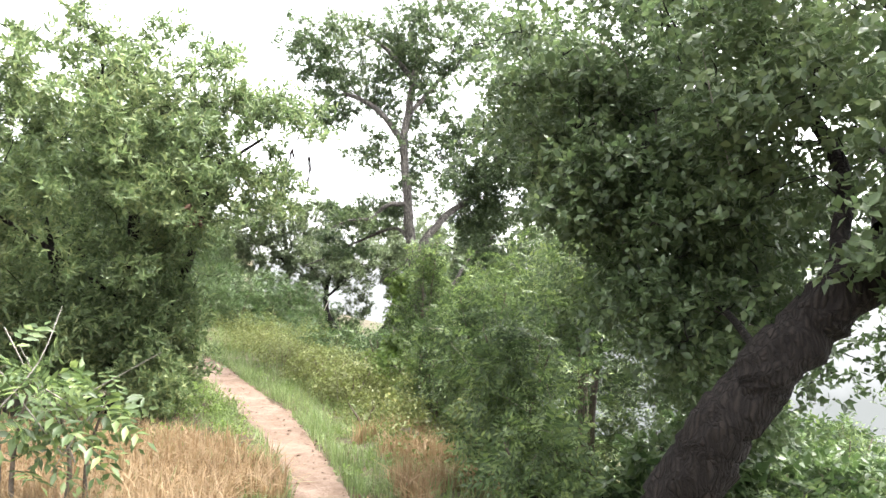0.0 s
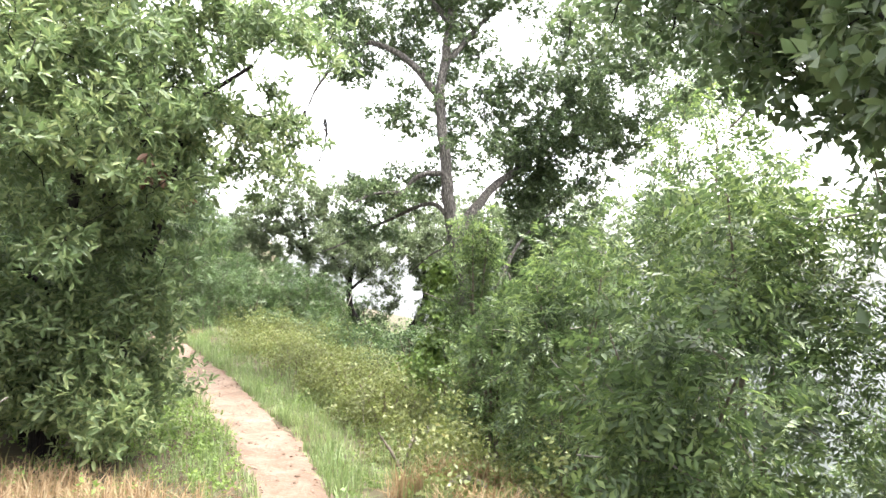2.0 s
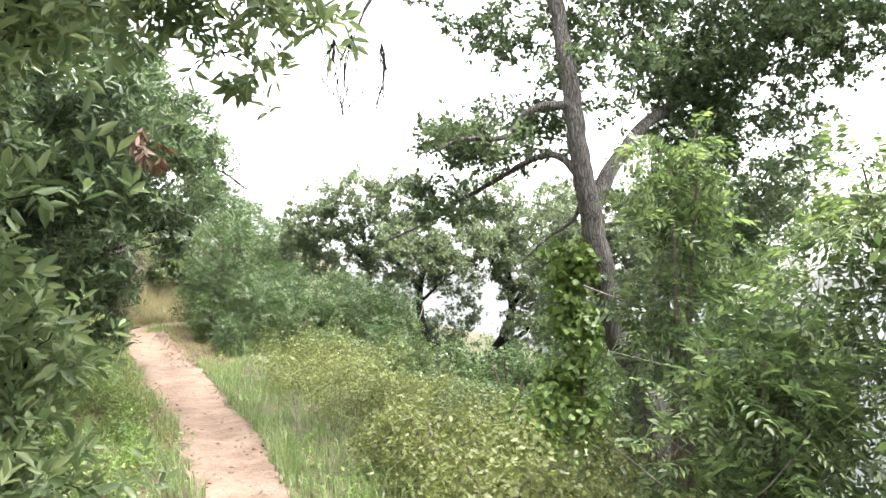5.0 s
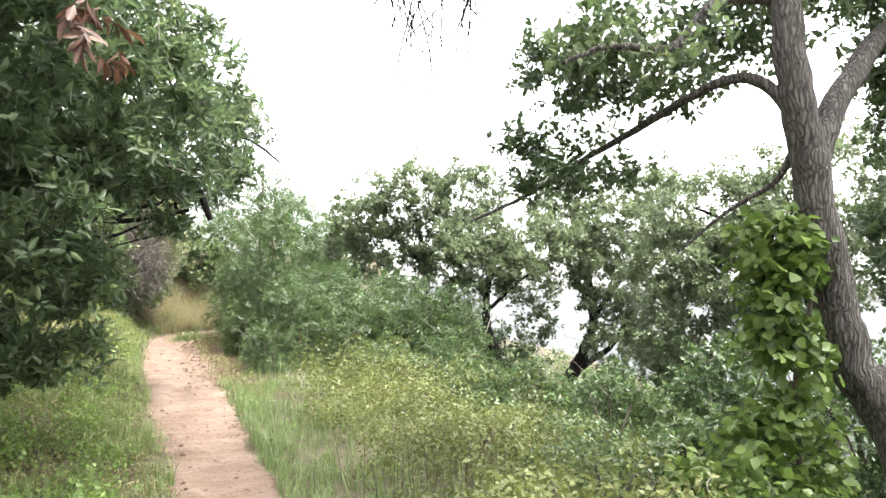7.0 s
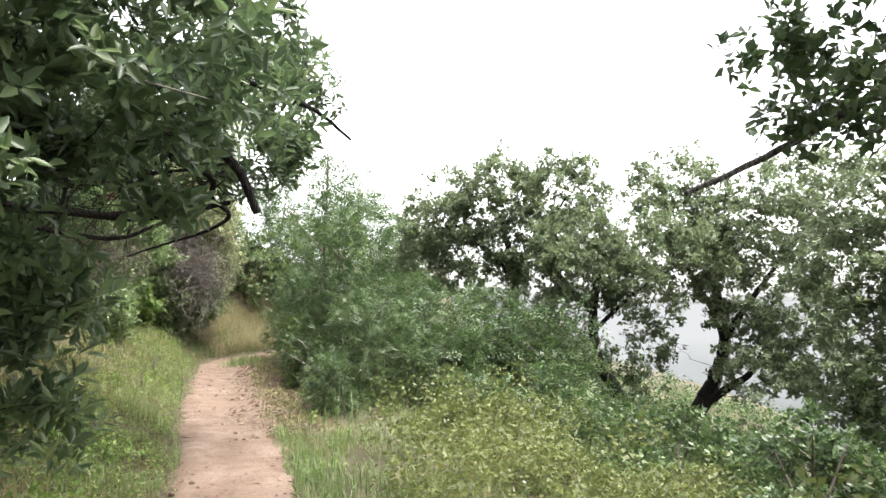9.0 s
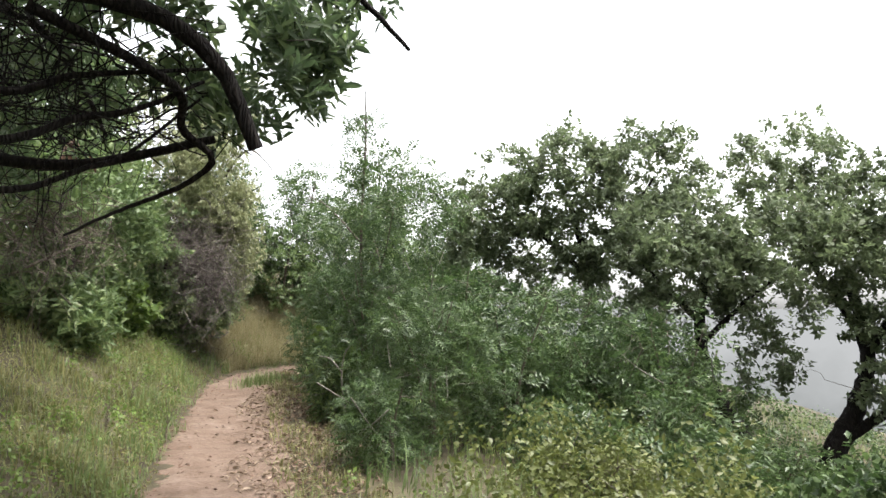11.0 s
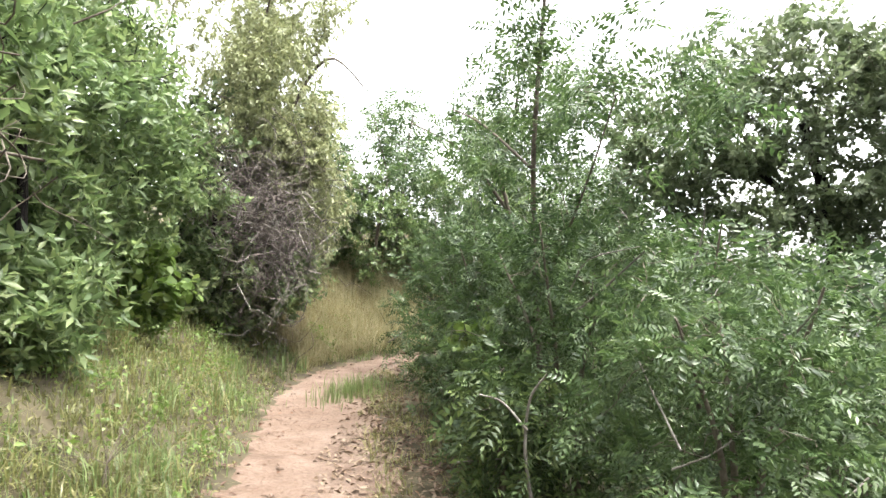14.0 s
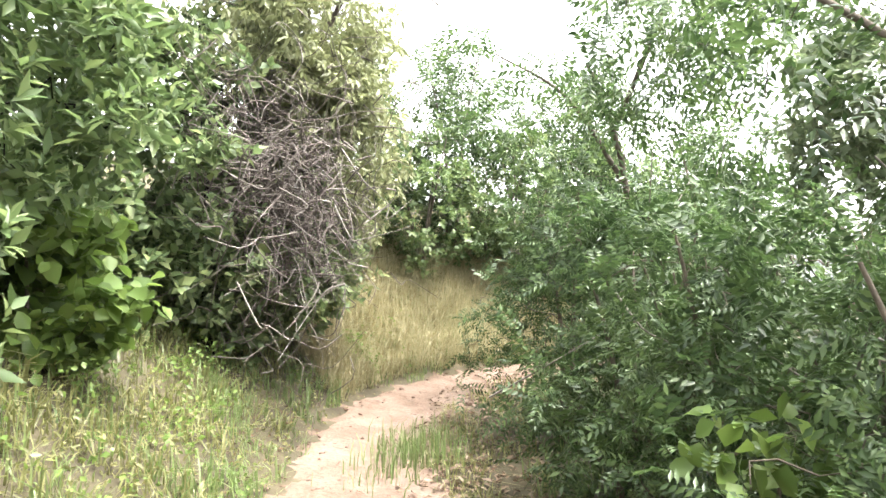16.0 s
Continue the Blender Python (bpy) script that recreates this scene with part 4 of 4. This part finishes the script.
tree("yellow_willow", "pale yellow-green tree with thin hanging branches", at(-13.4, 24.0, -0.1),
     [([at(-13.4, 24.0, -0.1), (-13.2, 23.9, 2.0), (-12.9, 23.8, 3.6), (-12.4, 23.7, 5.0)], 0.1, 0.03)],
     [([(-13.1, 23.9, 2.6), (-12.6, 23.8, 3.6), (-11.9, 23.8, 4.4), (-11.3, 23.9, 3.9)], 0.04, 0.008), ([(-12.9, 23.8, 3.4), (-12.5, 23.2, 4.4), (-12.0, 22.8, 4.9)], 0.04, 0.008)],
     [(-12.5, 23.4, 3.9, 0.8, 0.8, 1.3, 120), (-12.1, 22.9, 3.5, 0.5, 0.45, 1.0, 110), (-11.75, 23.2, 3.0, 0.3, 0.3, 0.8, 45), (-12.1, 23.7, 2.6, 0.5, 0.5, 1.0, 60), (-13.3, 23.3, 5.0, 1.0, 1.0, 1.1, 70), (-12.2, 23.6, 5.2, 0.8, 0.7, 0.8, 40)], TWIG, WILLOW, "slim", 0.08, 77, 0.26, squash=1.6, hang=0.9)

# green wall where the trail turns
for x, y, top, spread, n in ((-13.0, 27.6, 3.4, 1.0, 130), (-11.6, 29.2, 3.2, 1.1, 130), (-14.2, 26.4, 3.2, 1.0, 110), (-10.0, 30.2, 3.6, 1.2, 130), (-9.2, 27.0, 3.3, 1.0, 120)):
    sapling(x, y, top, spread, n, "green feather-leaved shrub behind the bend of the trail", leaf=HEDGE, size=0.25, per=8, group="shrubs behind the bend", low=0.02, kind="fern")
tree("walnut_tree", "open-crowned walnut tree beside the bend of the trail", at(-9.9, 25.9, 0),
     [([at(-9.9, 25.9, -0.1), (-9.9, 25.7, 1.6), (-10.0, 25.2, 2.8), (-10.2, 24.8, 3.5)], 0.05, 0.015)],
     [([(-9.95, 25.4, 2.4), (-10.4, 24.9, 3.2), (-11.0, 24.5, 3.6)], 0.03, 0.008), ([(-10.0, 25.2, 3.0), (-9.5, 24.4, 3.6), (-9.2, 23.7, 3.9)], 0.03, 0.008)],
     [(-10.7, 24.7, 3.1, 0.6, 0.6, 0.5, 22), (-9.6, 24.2, 3.2, 0.8, 0.7, 0.5, 36), (-9.0, 23.4, 3.4, 0.8, 0.7, 0.6, 40)], TWIG, HEDGE, "feather", 0.26, 8, 0.22, twig=0.006, up=0.8, out=1.0, hang=0.2)


# ---- dead wood, hanging twigs, litter ----
def thicket_of_twigs(name, label, lobe, count, r, mat, droop, category):
    """A tangle of thin crooked twigs inside an ellipsoid."""
    x, y, z, a, b, c = lobe
    res = []
    for _ in range(count):
        w = rng.normal(0, 0.45, 3) * np.array([a, b, c])
        p = np.array([x, y, z]) + w
        d = unit(rng.normal(0, 1, 3) + np.array([0, 0, -droop])) * rng.uniform(0.15, 0.4)
        q = p + d + rng.normal(0, 0.08, 3)
        if min(p[2], q[2] - 0.3) < 1.95 and p[1] < 19.5 and np.abs(lateral([p[0], q[0], q[0] + d[0]], [p[1], q[1], q[1] + d[1]])[0]).min() < 0.85:  # the trail is walked clear
            continue
        res.append(tube([p, (p + q) / 2 + rng.normal(0, 0.07, 3), q, q + d * 0.6 + rng.normal(0, 0.12, 3)], r, r * 0.35, 4, 3))
    return tagged(new(name, mesh_of(name, *joined(res), mat)), label=label, category=category, kind="stuff")


thicket_of_twigs("dead_vine", "tangle of dead grey-brown vine stems over the shrub", (-12.05, 22.65, 2.1, 0.7, 0.65, 1.0), 1000, 0.005, VINEWOOD, 0.3, "vine")
thicket_of_twigs("dead_vine", "pale crooked dead stems hanging over the shrub", (-11.85, 22.5, 2.1, 0.75, 0.65, 1.0), 110, 0.007, DEADWOOD, 0.4, "vine")
thicket_of_twigs("dead_vine", "dead brown twigs under the bay tree limbs", (-9.2, 17.6, 2.0, 0.8, 0.8, 0.45), 220, 0.004, TWIG, 0.5, "twigs")
thicket_of_twigs("dead_twigs", "thin crooked twigs along the bay limb", (-7.7, 16.4, 2.25, 0.8, 0.45, 0.4), 190, 0.004, BARK_DARK, 0.4, "twigs")
thicket_of_twigs("dead_twigs", "thin crooked dark twigs between the bay limbs", (-7.4, 15.8, 2.45, 0.7, 0.5, 0.4), 170, 0.005, BARK_DARK, 0.3, "twigs")
thicket_of_twigs("dead_vine", "dead sticks inside the bank shrub", (-11.4, 19.5, 1.9, 0.5, 0.6, 0.4), 45, 0.003, DEADWOOD, 0.0, "twigs")
for k, (x, y, z, h) in enumerate(((-3.35, 14.3, 4.3, 1.15), (-3.0, 14.4, 4.2, 0.85), (-3.6, 14.4, 4.3, 0.8))):
    res = []
    for _ in range(9):
        e = np.array([x, y, z - h]) + rng.normal(0, 1, 3) * np.array([0.16, 0.12, 0.15])
        res.append(tube([(x, y, z), (x + rng.normal(0, 0.08), y + rng.normal(0, 0.06), z - 0.5 * h), e, e + rng.normal(0, 0.1, 3) - np.array([0, 0, 0.1])], 0.009, 0.003, 4, 4, wobble=0.008))
    bunch = tagged(new("hanging_twigs"), label="bunch of bare dark twigs hanging from the tall oak", category="twigs", group="hanging twigs")
    bunch.location = (x, y, z)
    for v, f in res:
        part("twig", [(v - np.array([x, y, z]), f)], BARK_DARK, bunch)


def stick(points, r, label, mat=None):
    v, f = tube(points, r, r * 0.45, 8, 5, 0.06)
    return tagged(new("dead_branch", mesh_of("dead_branch", v, f, mat or DEADWOOD)), label=label, category="branch")


stick([(-4.75, 22.9, -0.45), (-4.45, 23.1, -0.1), (-4.15, 23.4, 0.35), (-4.0, 23.6, 0.8)], 0.03, "grey dead branch leaning against the slope oak")
stick([(-4.2, 23.3, 0.25), (-4.35, 23.4, 0.6), (-4.3, 23.5, 1.0)], 0.015, "thin grey dead branch beside the slope oak")
stick([(-10.1, 18.0, 1.75), (-9.7, 18.25, 1.98), (-9.3, 18.3, 1.93)], 0.012, "brown dead stick in the bank shrub", TWIG)
stick([at(-3.2, 23.75, -0.1), (-3.25, 23.75, -0.75), (-3.3, 23.75, -0.5)], 0.06, "short broken dark stump by the slope oak", BARK_DARK)
for p, n in (((-4.45, 11.7, 2.4), 60), ((-9.8, 18.2, 2.8), 40), ((-3.1, 8.0, 2.2), 40)):
    c = np.array([p]) + rng.normal(0, 0.07, (6, 3))
    ob = tagged(new("dead_leaves", mesh_of("dead_leaves", *leaves("narrow", c, np.full(6, 0.14), n // 6 + 2, 0.1, hang=1.2), BROWN)), label="bunch of hanging dead brown leaves", category="leaves", kind="stuff")

stick([at(-0.55, 8.25, 0.02), at(-0.4, 8.4, 0.14), at(-0.2, 8.5, 0.1)], 0.05, "short weathered grey log lying in the grass")
stick([at(-7.85, 20.0, 0.05), (-7.9, 19.95, 0.55), (-7.86, 19.9, 0.85), (-7.75, 19.85, 1.0)], 0.012, "pale forked dead stick in front of the thicket")
stick([(-7.88, 19.92, 0.7), (-8.0, 19.88, 0.84), (-8.1, 19.82, 0.88)], 0.008, "thin pale side twig of the forked stick")
for a, b in (((-8.95, 21.6, 1.25), (-8.6, 21.5, 1.75)), ((-8.4, 21.3, 1.0), (-8.25, 21.1, 1.45)), ((-6.9, 19.8, 0.95), (-6.6, 19.5, 1.35)), ((-7.7, 20.3, 1.3), (-7.3, 20.0, 1.6)),
             ((-7.2, 20.6, 1.4), (-7.05, 20.4, 1.85)), ((-8.3, 20.9, 0.9), (-8.0, 20.8, 1.2))):
    m_ = tuple((p + q) / 2 + 0.04 for p, q in zip(a, b))
    stick([a, m_, b], 0.008, "thin pale dead stick sticking out of the thicket")
tree("climbing_vine", "large-leaved green vine in front of the thicket", at(-8.5, 20.9, 0),
     [([at(-8.5, 20.9, -0.02), (-8.5, 20.85, 0.7), (-8.48, 20.8, 1.15)], 0.01, 0.005)], [], [(-8.5, 20.8, 1.05, 0.16, 0.16, 0.16, 8)], TWIG, VINE, "broad", 0.085, 9, 0.13, category="vine", twig=0.004)

# upright weed stalks right of the trail
stalks = []
for _ in range(60):
    x, y = -3.0 + rng.normal(0, 0.35), 13.9 + rng.normal(0, 0.4)
    b = np.array(at(x, y, -0.02))
    h = rng.uniform(0.35, 0.7)
    stalks.append(tube([b, b + np.array([rng.normal(0, 0.03), rng.normal(0, 0.03), h * 0.5]), b + np.array([rng.normal(0, 0.07), rng.normal(0, 0.07), h])], 0.004, 0.002, 3, 2))
tagged(new("weed_stalk", mesh_of("weed_stalk", *joined(stalks), TWIG)), label="thin upright dry weed stalks beside the trail", category="weeds", kind="stuff")
# branching dry weed on the grassy bank
for x, y in ((-9.2, 18.1), (-9.0, 18.6), (-9.7, 18.9)):
    b = np.array(at(x, y, -0.02))
    rows = [tube([b, b + np.array([0.0, 0.02, 0.2]), b + np.array([rng.normal(0, 0.12), rng.normal(0, 0.12), rng.uniform(0.3, 0.5)])], 0.0035, 0.0015, 5, 3) for _ in range(7)]
    tagged(new("dry_weed", mesh_of("dry_weed", *joined(rows), TWIG)), label="small brown branching dry weed on the bank", category="weed", group="dry weeds on the bank")


# ---- ground cover ----
def scatter(count, box, keep):
    """Random places in a box of the plan that pass a test of the lateral distance and the place along the trail."""
    x = rng.uniform(box[0], box[1], count)
    y = rng.uniform(box[2], box[3], count)
    s, h, w, k = lateral(x, y)
    ok = keep(s, w, k, x, y)
    return x[ok], y[ok]


def blades(x, y, tall, wide, bend=0.5):
    """Grass blades of five corners, bent over by chance."""
    n = len(x)
    z = height(x, y) - 0.01
    base = np.stack([x, y, z], 1)
    a = rng.uniform(0, 2 * np.pi, n)
    lean = np.stack([np.cos(a), np.sin(a), np.zeros(n)], 1) * (bend * rng.random(n) ** 1.3)[:, None]
    b = a + np.pi / 2 + rng.normal(0, 0.5, n)
    s = np.stack([np.cos(b), np.sin(b), np.zeros(n)], 1) * (wide * rng.uniform(0.6, 1.3, n) / 2)[:, None]
    H = (tall * rng.uniform(0.45, 1.25, n))[:, None]
    up = np.array([0, 0, 1.0])
    mid = base + H * 0.55 * (up + lean * 0.5)
    tip = base + H * (up * (1 - 0.3 * np.linalg.norm(lean, axis=1, keepdims=True)) + lean * 1.3)
    v = np.stack([base - s, base + s, mid + s * 0.8, mid - s * 0.8, tip], 1).reshape(-1, 3)
    i = np.arange(n)[:, None] * 5
    return v, np.concatenate([i + [[0, 1, 2]], i + [[0, 2, 3]], i + [[3, 2, 4]]])


def stuff(name, label, pieces, mat, category):
    return tagged(new(name, mesh_of(name, *joined(pieces), mat)), label=label, category=category, kind="stuff")


x, y = scatter(75000, (-7, 0.5, -1.0, 8.0), lambda s, w, k, x, y: (s < -w - 0.25 - 0.25 * lumps(x, y, 1.2, 11)) & (s > -5.2 + 1.2 * lumps(x, y, 2.2, 26)) & (y < 7.7 + 0.6 * lumps(x, y, 2, 12)) & (y > 0.4 + 0.9 * lumps(x, y, 1.8, 27)) & (lumps(x, y, 0.8, 13) > -0.9))
stuff("dry_grass", "matted tan dry grass beside the trail", [blades(x, y, 0.3, 0.012, 1.2)], STRAW, "grass")
x, y = scatter(30000, (-1, 2.0, 3.0, 9.0), lambda s, w, k, x, y: (s > w + 0.4) & (s < 2.0) & (lumps(x, y, 1.2, 14) > 0.25))
stuff("dry_grass", "brown dry grass patches under the shrubs", [blades(x, y, 0.3, 0.012, 1.0)], STRAW, "grass")
x, y = scatter(420000, (-15, 2.5, 1.0, 29), lambda s, w, k, x, y: (np.abs(s) > w * (1.0 + 0.18 * lumps(x, y, 0.4, 15))) & (np.abs(s) < w + 0.4 + 0.5 * rng.random(len(s)) ** 2 * 3) & ((s < 0) | (k < 17.5)) & (lumps(x, y, 0.45, 19) > -0.35) & ((s > 0) | (k > 6) | (s > -w - 0.45)) & (lumps(x, y, 0.7, 16) > -0.7))
stuff("green_grass", "green grass along the edges of the trail", [blades(x, y, 0.2 * np.clip(0.75 + 0.7 * lumps(x, y, 0.8, 25), 0.3, 1.5), 0.009, 1.1)], GRASS, "grass")
x, y = scatter(135000, (-16, -4, 13, 28), lambda s, w, k, x, y: (s < -w - 0.1) & (s > -3.6) & ~((k > 21.4) & (k < 23.8) & (s > -w - 0.45)))
stuff("bank_grass", "mixed green and straw grass on the bank", [blades(x, y, 0.17 * np.clip(0.75 + 0.7 * lumps(x, y, 0.8, 25), 0.3, 1.6), 0.009, 1.5)], BANK, "grass")
x, y = scatter(50000, (-16, -9, 17, 30), lambda s, w, k, x, y: (s < -w - 0.1) & (s > -4.5) & ((lumps(x, y, 0.9, 17) > 0.35) | (y > 24.6)))
stuff("dry_grass", "straw-coloured grass on the bank", [blades(x, y, 0.22, 0.009, 2.2)], BANK, "grass")


def carpet(name, label, count, box, keep, tall, mat, kind, size, per, clump, category="weeds"):
    x, y = scatter(count, box, keep)
    z = height(x, y)
    c = np.stack([x, y, z + tall * rng.random(len(x)) * np.clip(0.5 + 0.85 * lumps(x, y, 1.5, 21), 0.08, 1.5)], 1)
    return stuff(name, label, [leaves(kind, c, np.full(len(c), clump) * rng.uniform(0.6, 1.3, len(c)), per, size)], mat, category)


carpet("vine_mound", "yellow-green viny mounds sprawling down the slope", 3800, (-6, 2, 7.0, 21), lambda s, w, k, x, y: (s > w + 0.75) & (s < 4.2), 0.8, MOUND, "loose", 0.05, 34, 0.2, "vines")
carpet("undergrowth", "low green leafy undergrowth on the slope", 4000, (-7, 9, 3, 31), lambda s, w, k, x, y: (s > w + 2.2) & (s < 11) & (lumps(x, y, 2.2, 22) > -0.6), 0.4, HEDGE, "loose", 0.07, 26, 0.24)
x, y = scatter(40000, (-12, -6, 17, 26), lambda s, w, k, x, y: (s > w * 0.75) & (s < w + 0.7) & (lumps(x, y, 0.6, 18) > -0.2))
stuff("dry_grass", "flattened straw and dry grass under the thicket", [blades(x, y, 0.12, 0.008, 1.6)], BANK, "grass")
carpet("weeds", "fresh green weeds in the shade of the bay tree", 2600, (-8, -2, 9, 16), lambda s, w, k, x, y: (s < -w - 0.35) & (s > -3.4) & (lumps(x, y, 0.8, 35) > -0.25), 0.3, WEED, "loose", 0.042, 26, 0.16)
carpet("weeds", "small green broad-leaved weeds beside the trail", 9000, (-13, 1, 7, 26), lambda s, w, k, x, y: (s < -w - 0.1) & (s > -2.6) & (lumps(x, y, 1.0, 23) > -0.1), 0.26, WEED, "loose", 0.038, 26, 0.14)
carpet("weeds", "green weeds at the shady edge of the trail", 1500, (-7, 2, 3, 20), lambda s, w, k, x, y: (s > w + 0.12) & (s < w + 1.0) & (lumps(x, y, 0.9, 24) > 0), 0.2, WEED, "loose", 0.045, 26, 0.14)


x, y = scatter(45000, (-7, 1, 5, 17), lambda s, w, k, x, y: (s > w * 0.98) & (s < w + 0.35 + 0.35 * lumps(x, y, 0.7, 29)) & (k > 5.5) & (k < 17))
stuff("green_grass", "taller fresh green grass at the lower edge of the trail", [blades(x, y, 0.27 * np.clip(0.8 + 0.5 * lumps(x, y, 0.6, 30), 0.4, 1.4), 0.009, 0.9)], GRASS, "grass")
x, y = scatter(26000, (-20, 0, -7, 34), lambda s, w, k, x, y: (s < -w - 0.9) & (lumps(x, y, 2.4, 28) > -0.45))
stuff("rough_grass", "sparse rough grass over the hillside", [blades(x, y, 0.26, 0.02, 1.3)], BANK, "grass")
x, y = scatter(70000, (-10, 8, -4, 30), lambda s, w, k, x, y: (s > w + 0.5) & (s < 9) & (lumps(x, y, 1.6, 28) > -0.6))
stuff("rough_grass", "rank green grass on the slope below the trail", [blades(x, y, 0.3 * np.clip(0.85 + 0.5 * lumps(x, y, 0.9, 34), 0.4, 1.5), 0.011, 1.0)], GRASS, "grass")
x, y = scatter(60000, (-15, -10.5, 23.6, 28.5), lambda s, w, k, x, y: (s < -w - 0.05) & (s > -3.2) & (k > 23.5))
stuff("dry_grass", "tall pale straw grass on the bank at the bend", [blades(x[::2], y[::2], 0.3, 0.01, 1.6)], PALE_STRAW, "grass")
stuff("dry_grass", "sun-bleached straw stalks on the bank at the bend", [blades(x[1::2], y[1::2], 0.36, 0.01, 1.5)], PALE_STRAW, "grass")

# litter and stones on the trail
x, y = scatter(125000, (-14, 1, 1, 28), lambda s, w, k, x, y: (s < w + 0.35) & (s > -w - 1.4) & ((s > -w - 0.3) | (k < 15.5) & (k > 7)) & (rng.random(len(s)) < 0.08 + 0.8 * np.clip((np.abs(s) / w - 0.35), 0, 1) ** 2))
c = np.stack([x, y, height(x, y) + 0.022], 1)
flat = unit(np.stack([rng.normal(0, 0.25, len(x)), rng.normal(0, 0.25, len(x)), np.ones(len(x))], 1))
d = unit(np.cross(flat, unit(rng.normal(0, 1, (len(x), 3)))))
L = rng.uniform(0.018, 0.065, len(x))
stuff("leaf_litter", "fallen brown leaves scattered on the trail", [blade_leaf(c, d, flat, L, L * 0.4, 0.2)], BROWN, "leaves")
x, y = scatter(26000, (-12.5, -6.5, 17, 26), lambda s, w, k, x, y: (s > w * (0.35 + 0.4 * lumps(x, y, 0.9, 33))) & (s < w + 0.7) & (k > 17))
c = np.stack([x, y, height(x, y) + 0.02 + 0.02 * rng.random(len(x))], 1)
flat = unit(np.stack([rng.normal(0, 0.35, len(x)), rng.normal(0, 0.35, len(x)), np.ones(len(x))], 1))
d = unit(np.cross(flat, unit(rng.normal(0, 1, (len(x), 3)))))
L = rng.uniform(0.02, 0.075, len(x))
stuff("leaf_litter", "fallen pale brown leaves under the thicket edge", [blade_leaf(c, d, flat, L, L * 0.42, 0.25)], LITTER, "leaves")
x, y = scatter(75000, (-14, -5, 13, 26), lambda s, w, k, x, y: (s < -w * 0.95) & (s > -3.2))
c = np.stack([x, y, height(x, y) + 0.01 + 0.16 * rng.random(len(x)) ** 1.6], 1)
flat = unit(rng.normal(0, 0.6, (len(x), 3)) + np.array([0, 0, 0.8]))
d = unit(np.cross(flat, unit(rng.normal(0, 1, (len(x), 3)))))
L = rng.uniform(0.015, 0.05, len(x))
stuff("bank_thatch", "small dry leaves and stalks in the grass of the bank", [blade_leaf(c, d, flat, L, L * 0.35, 0.2)], BANK, "grass")
x, y = scatter(14000, (-14, 1, 1, 27), lambda s, w, k, x, y: np.abs(s) < w * 1.15)
c = np.stack([x, y, height(x, y) + 0.016], 1)
oct_ = np.array([(1, 0, 0), (0, 1, 0), (-1, 0, 0), (0, -1, 0), (0, 0, 0.8), (0, 0, -0.8)])
r = (rng.random(len(x)) ** 5 * 0.03 + 0.004)[:, None, None]
v = c[:, None] + oct_[None] * r * rng.uniform(0.6, 1.3, (len(x), 6, 3))
i = np.arange(len(x))[:, None] * 6
f = np.concatenate([i + [q] for q in ((0, 1, 4), (1, 2, 4), (2, 3, 4), (3, 0, 4), (1, 0, 5), (2, 1, 5), (3, 2, 5), (0, 3, 5))])
stuff("pebble", "small stones and clods on the trail", [(v.reshape(-1, 3), f)], DIRT, "stones")
g = rng.normal(0, 1, (500, 2))
stuff("grass_tuft", "green grass tuft growing in the trail", [blades(-10.75 + 0.14 * g[:, 0] - 0.1 * g[:, 1], 22.7 + 0.1 * g[:, 0] + 0.28 * g[:, 1], 0.22, 0.008, 0.5)], GRASS, "grass")

# valley and far hills: a glowing sheet with the haze painted into its colour
m_, n_, l_ = material("painted_haze")
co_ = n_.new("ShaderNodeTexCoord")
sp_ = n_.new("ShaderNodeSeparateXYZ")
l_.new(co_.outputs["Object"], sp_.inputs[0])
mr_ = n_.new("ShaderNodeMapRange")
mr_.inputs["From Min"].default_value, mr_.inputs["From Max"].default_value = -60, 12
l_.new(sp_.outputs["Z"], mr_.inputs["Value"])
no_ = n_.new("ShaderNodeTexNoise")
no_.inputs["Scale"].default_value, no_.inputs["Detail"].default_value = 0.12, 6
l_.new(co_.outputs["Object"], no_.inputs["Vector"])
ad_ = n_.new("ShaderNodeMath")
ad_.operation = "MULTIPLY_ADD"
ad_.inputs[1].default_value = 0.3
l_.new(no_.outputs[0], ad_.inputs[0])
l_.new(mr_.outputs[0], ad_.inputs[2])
# haze as colour: paler towards the top of the sheet
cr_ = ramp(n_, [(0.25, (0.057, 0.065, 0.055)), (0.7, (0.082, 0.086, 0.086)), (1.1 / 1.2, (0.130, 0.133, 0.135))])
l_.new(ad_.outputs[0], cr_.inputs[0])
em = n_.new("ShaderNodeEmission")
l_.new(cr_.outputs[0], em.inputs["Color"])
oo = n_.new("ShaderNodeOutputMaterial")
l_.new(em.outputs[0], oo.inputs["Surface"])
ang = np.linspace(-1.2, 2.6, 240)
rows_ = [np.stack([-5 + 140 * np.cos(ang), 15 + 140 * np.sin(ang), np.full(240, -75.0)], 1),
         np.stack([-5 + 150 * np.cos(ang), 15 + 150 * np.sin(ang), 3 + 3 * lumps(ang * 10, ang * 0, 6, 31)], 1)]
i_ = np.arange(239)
tagged(new("backdrop", mesh_of("backdrop", np.concatenate(rows_), np.stack([i_, i_ + 1, i_ + 241, i_ + 240], 1), m_)), label="glowing backdrop painted as a pale hazy valley and hills far below", kind="structure", category="hills")
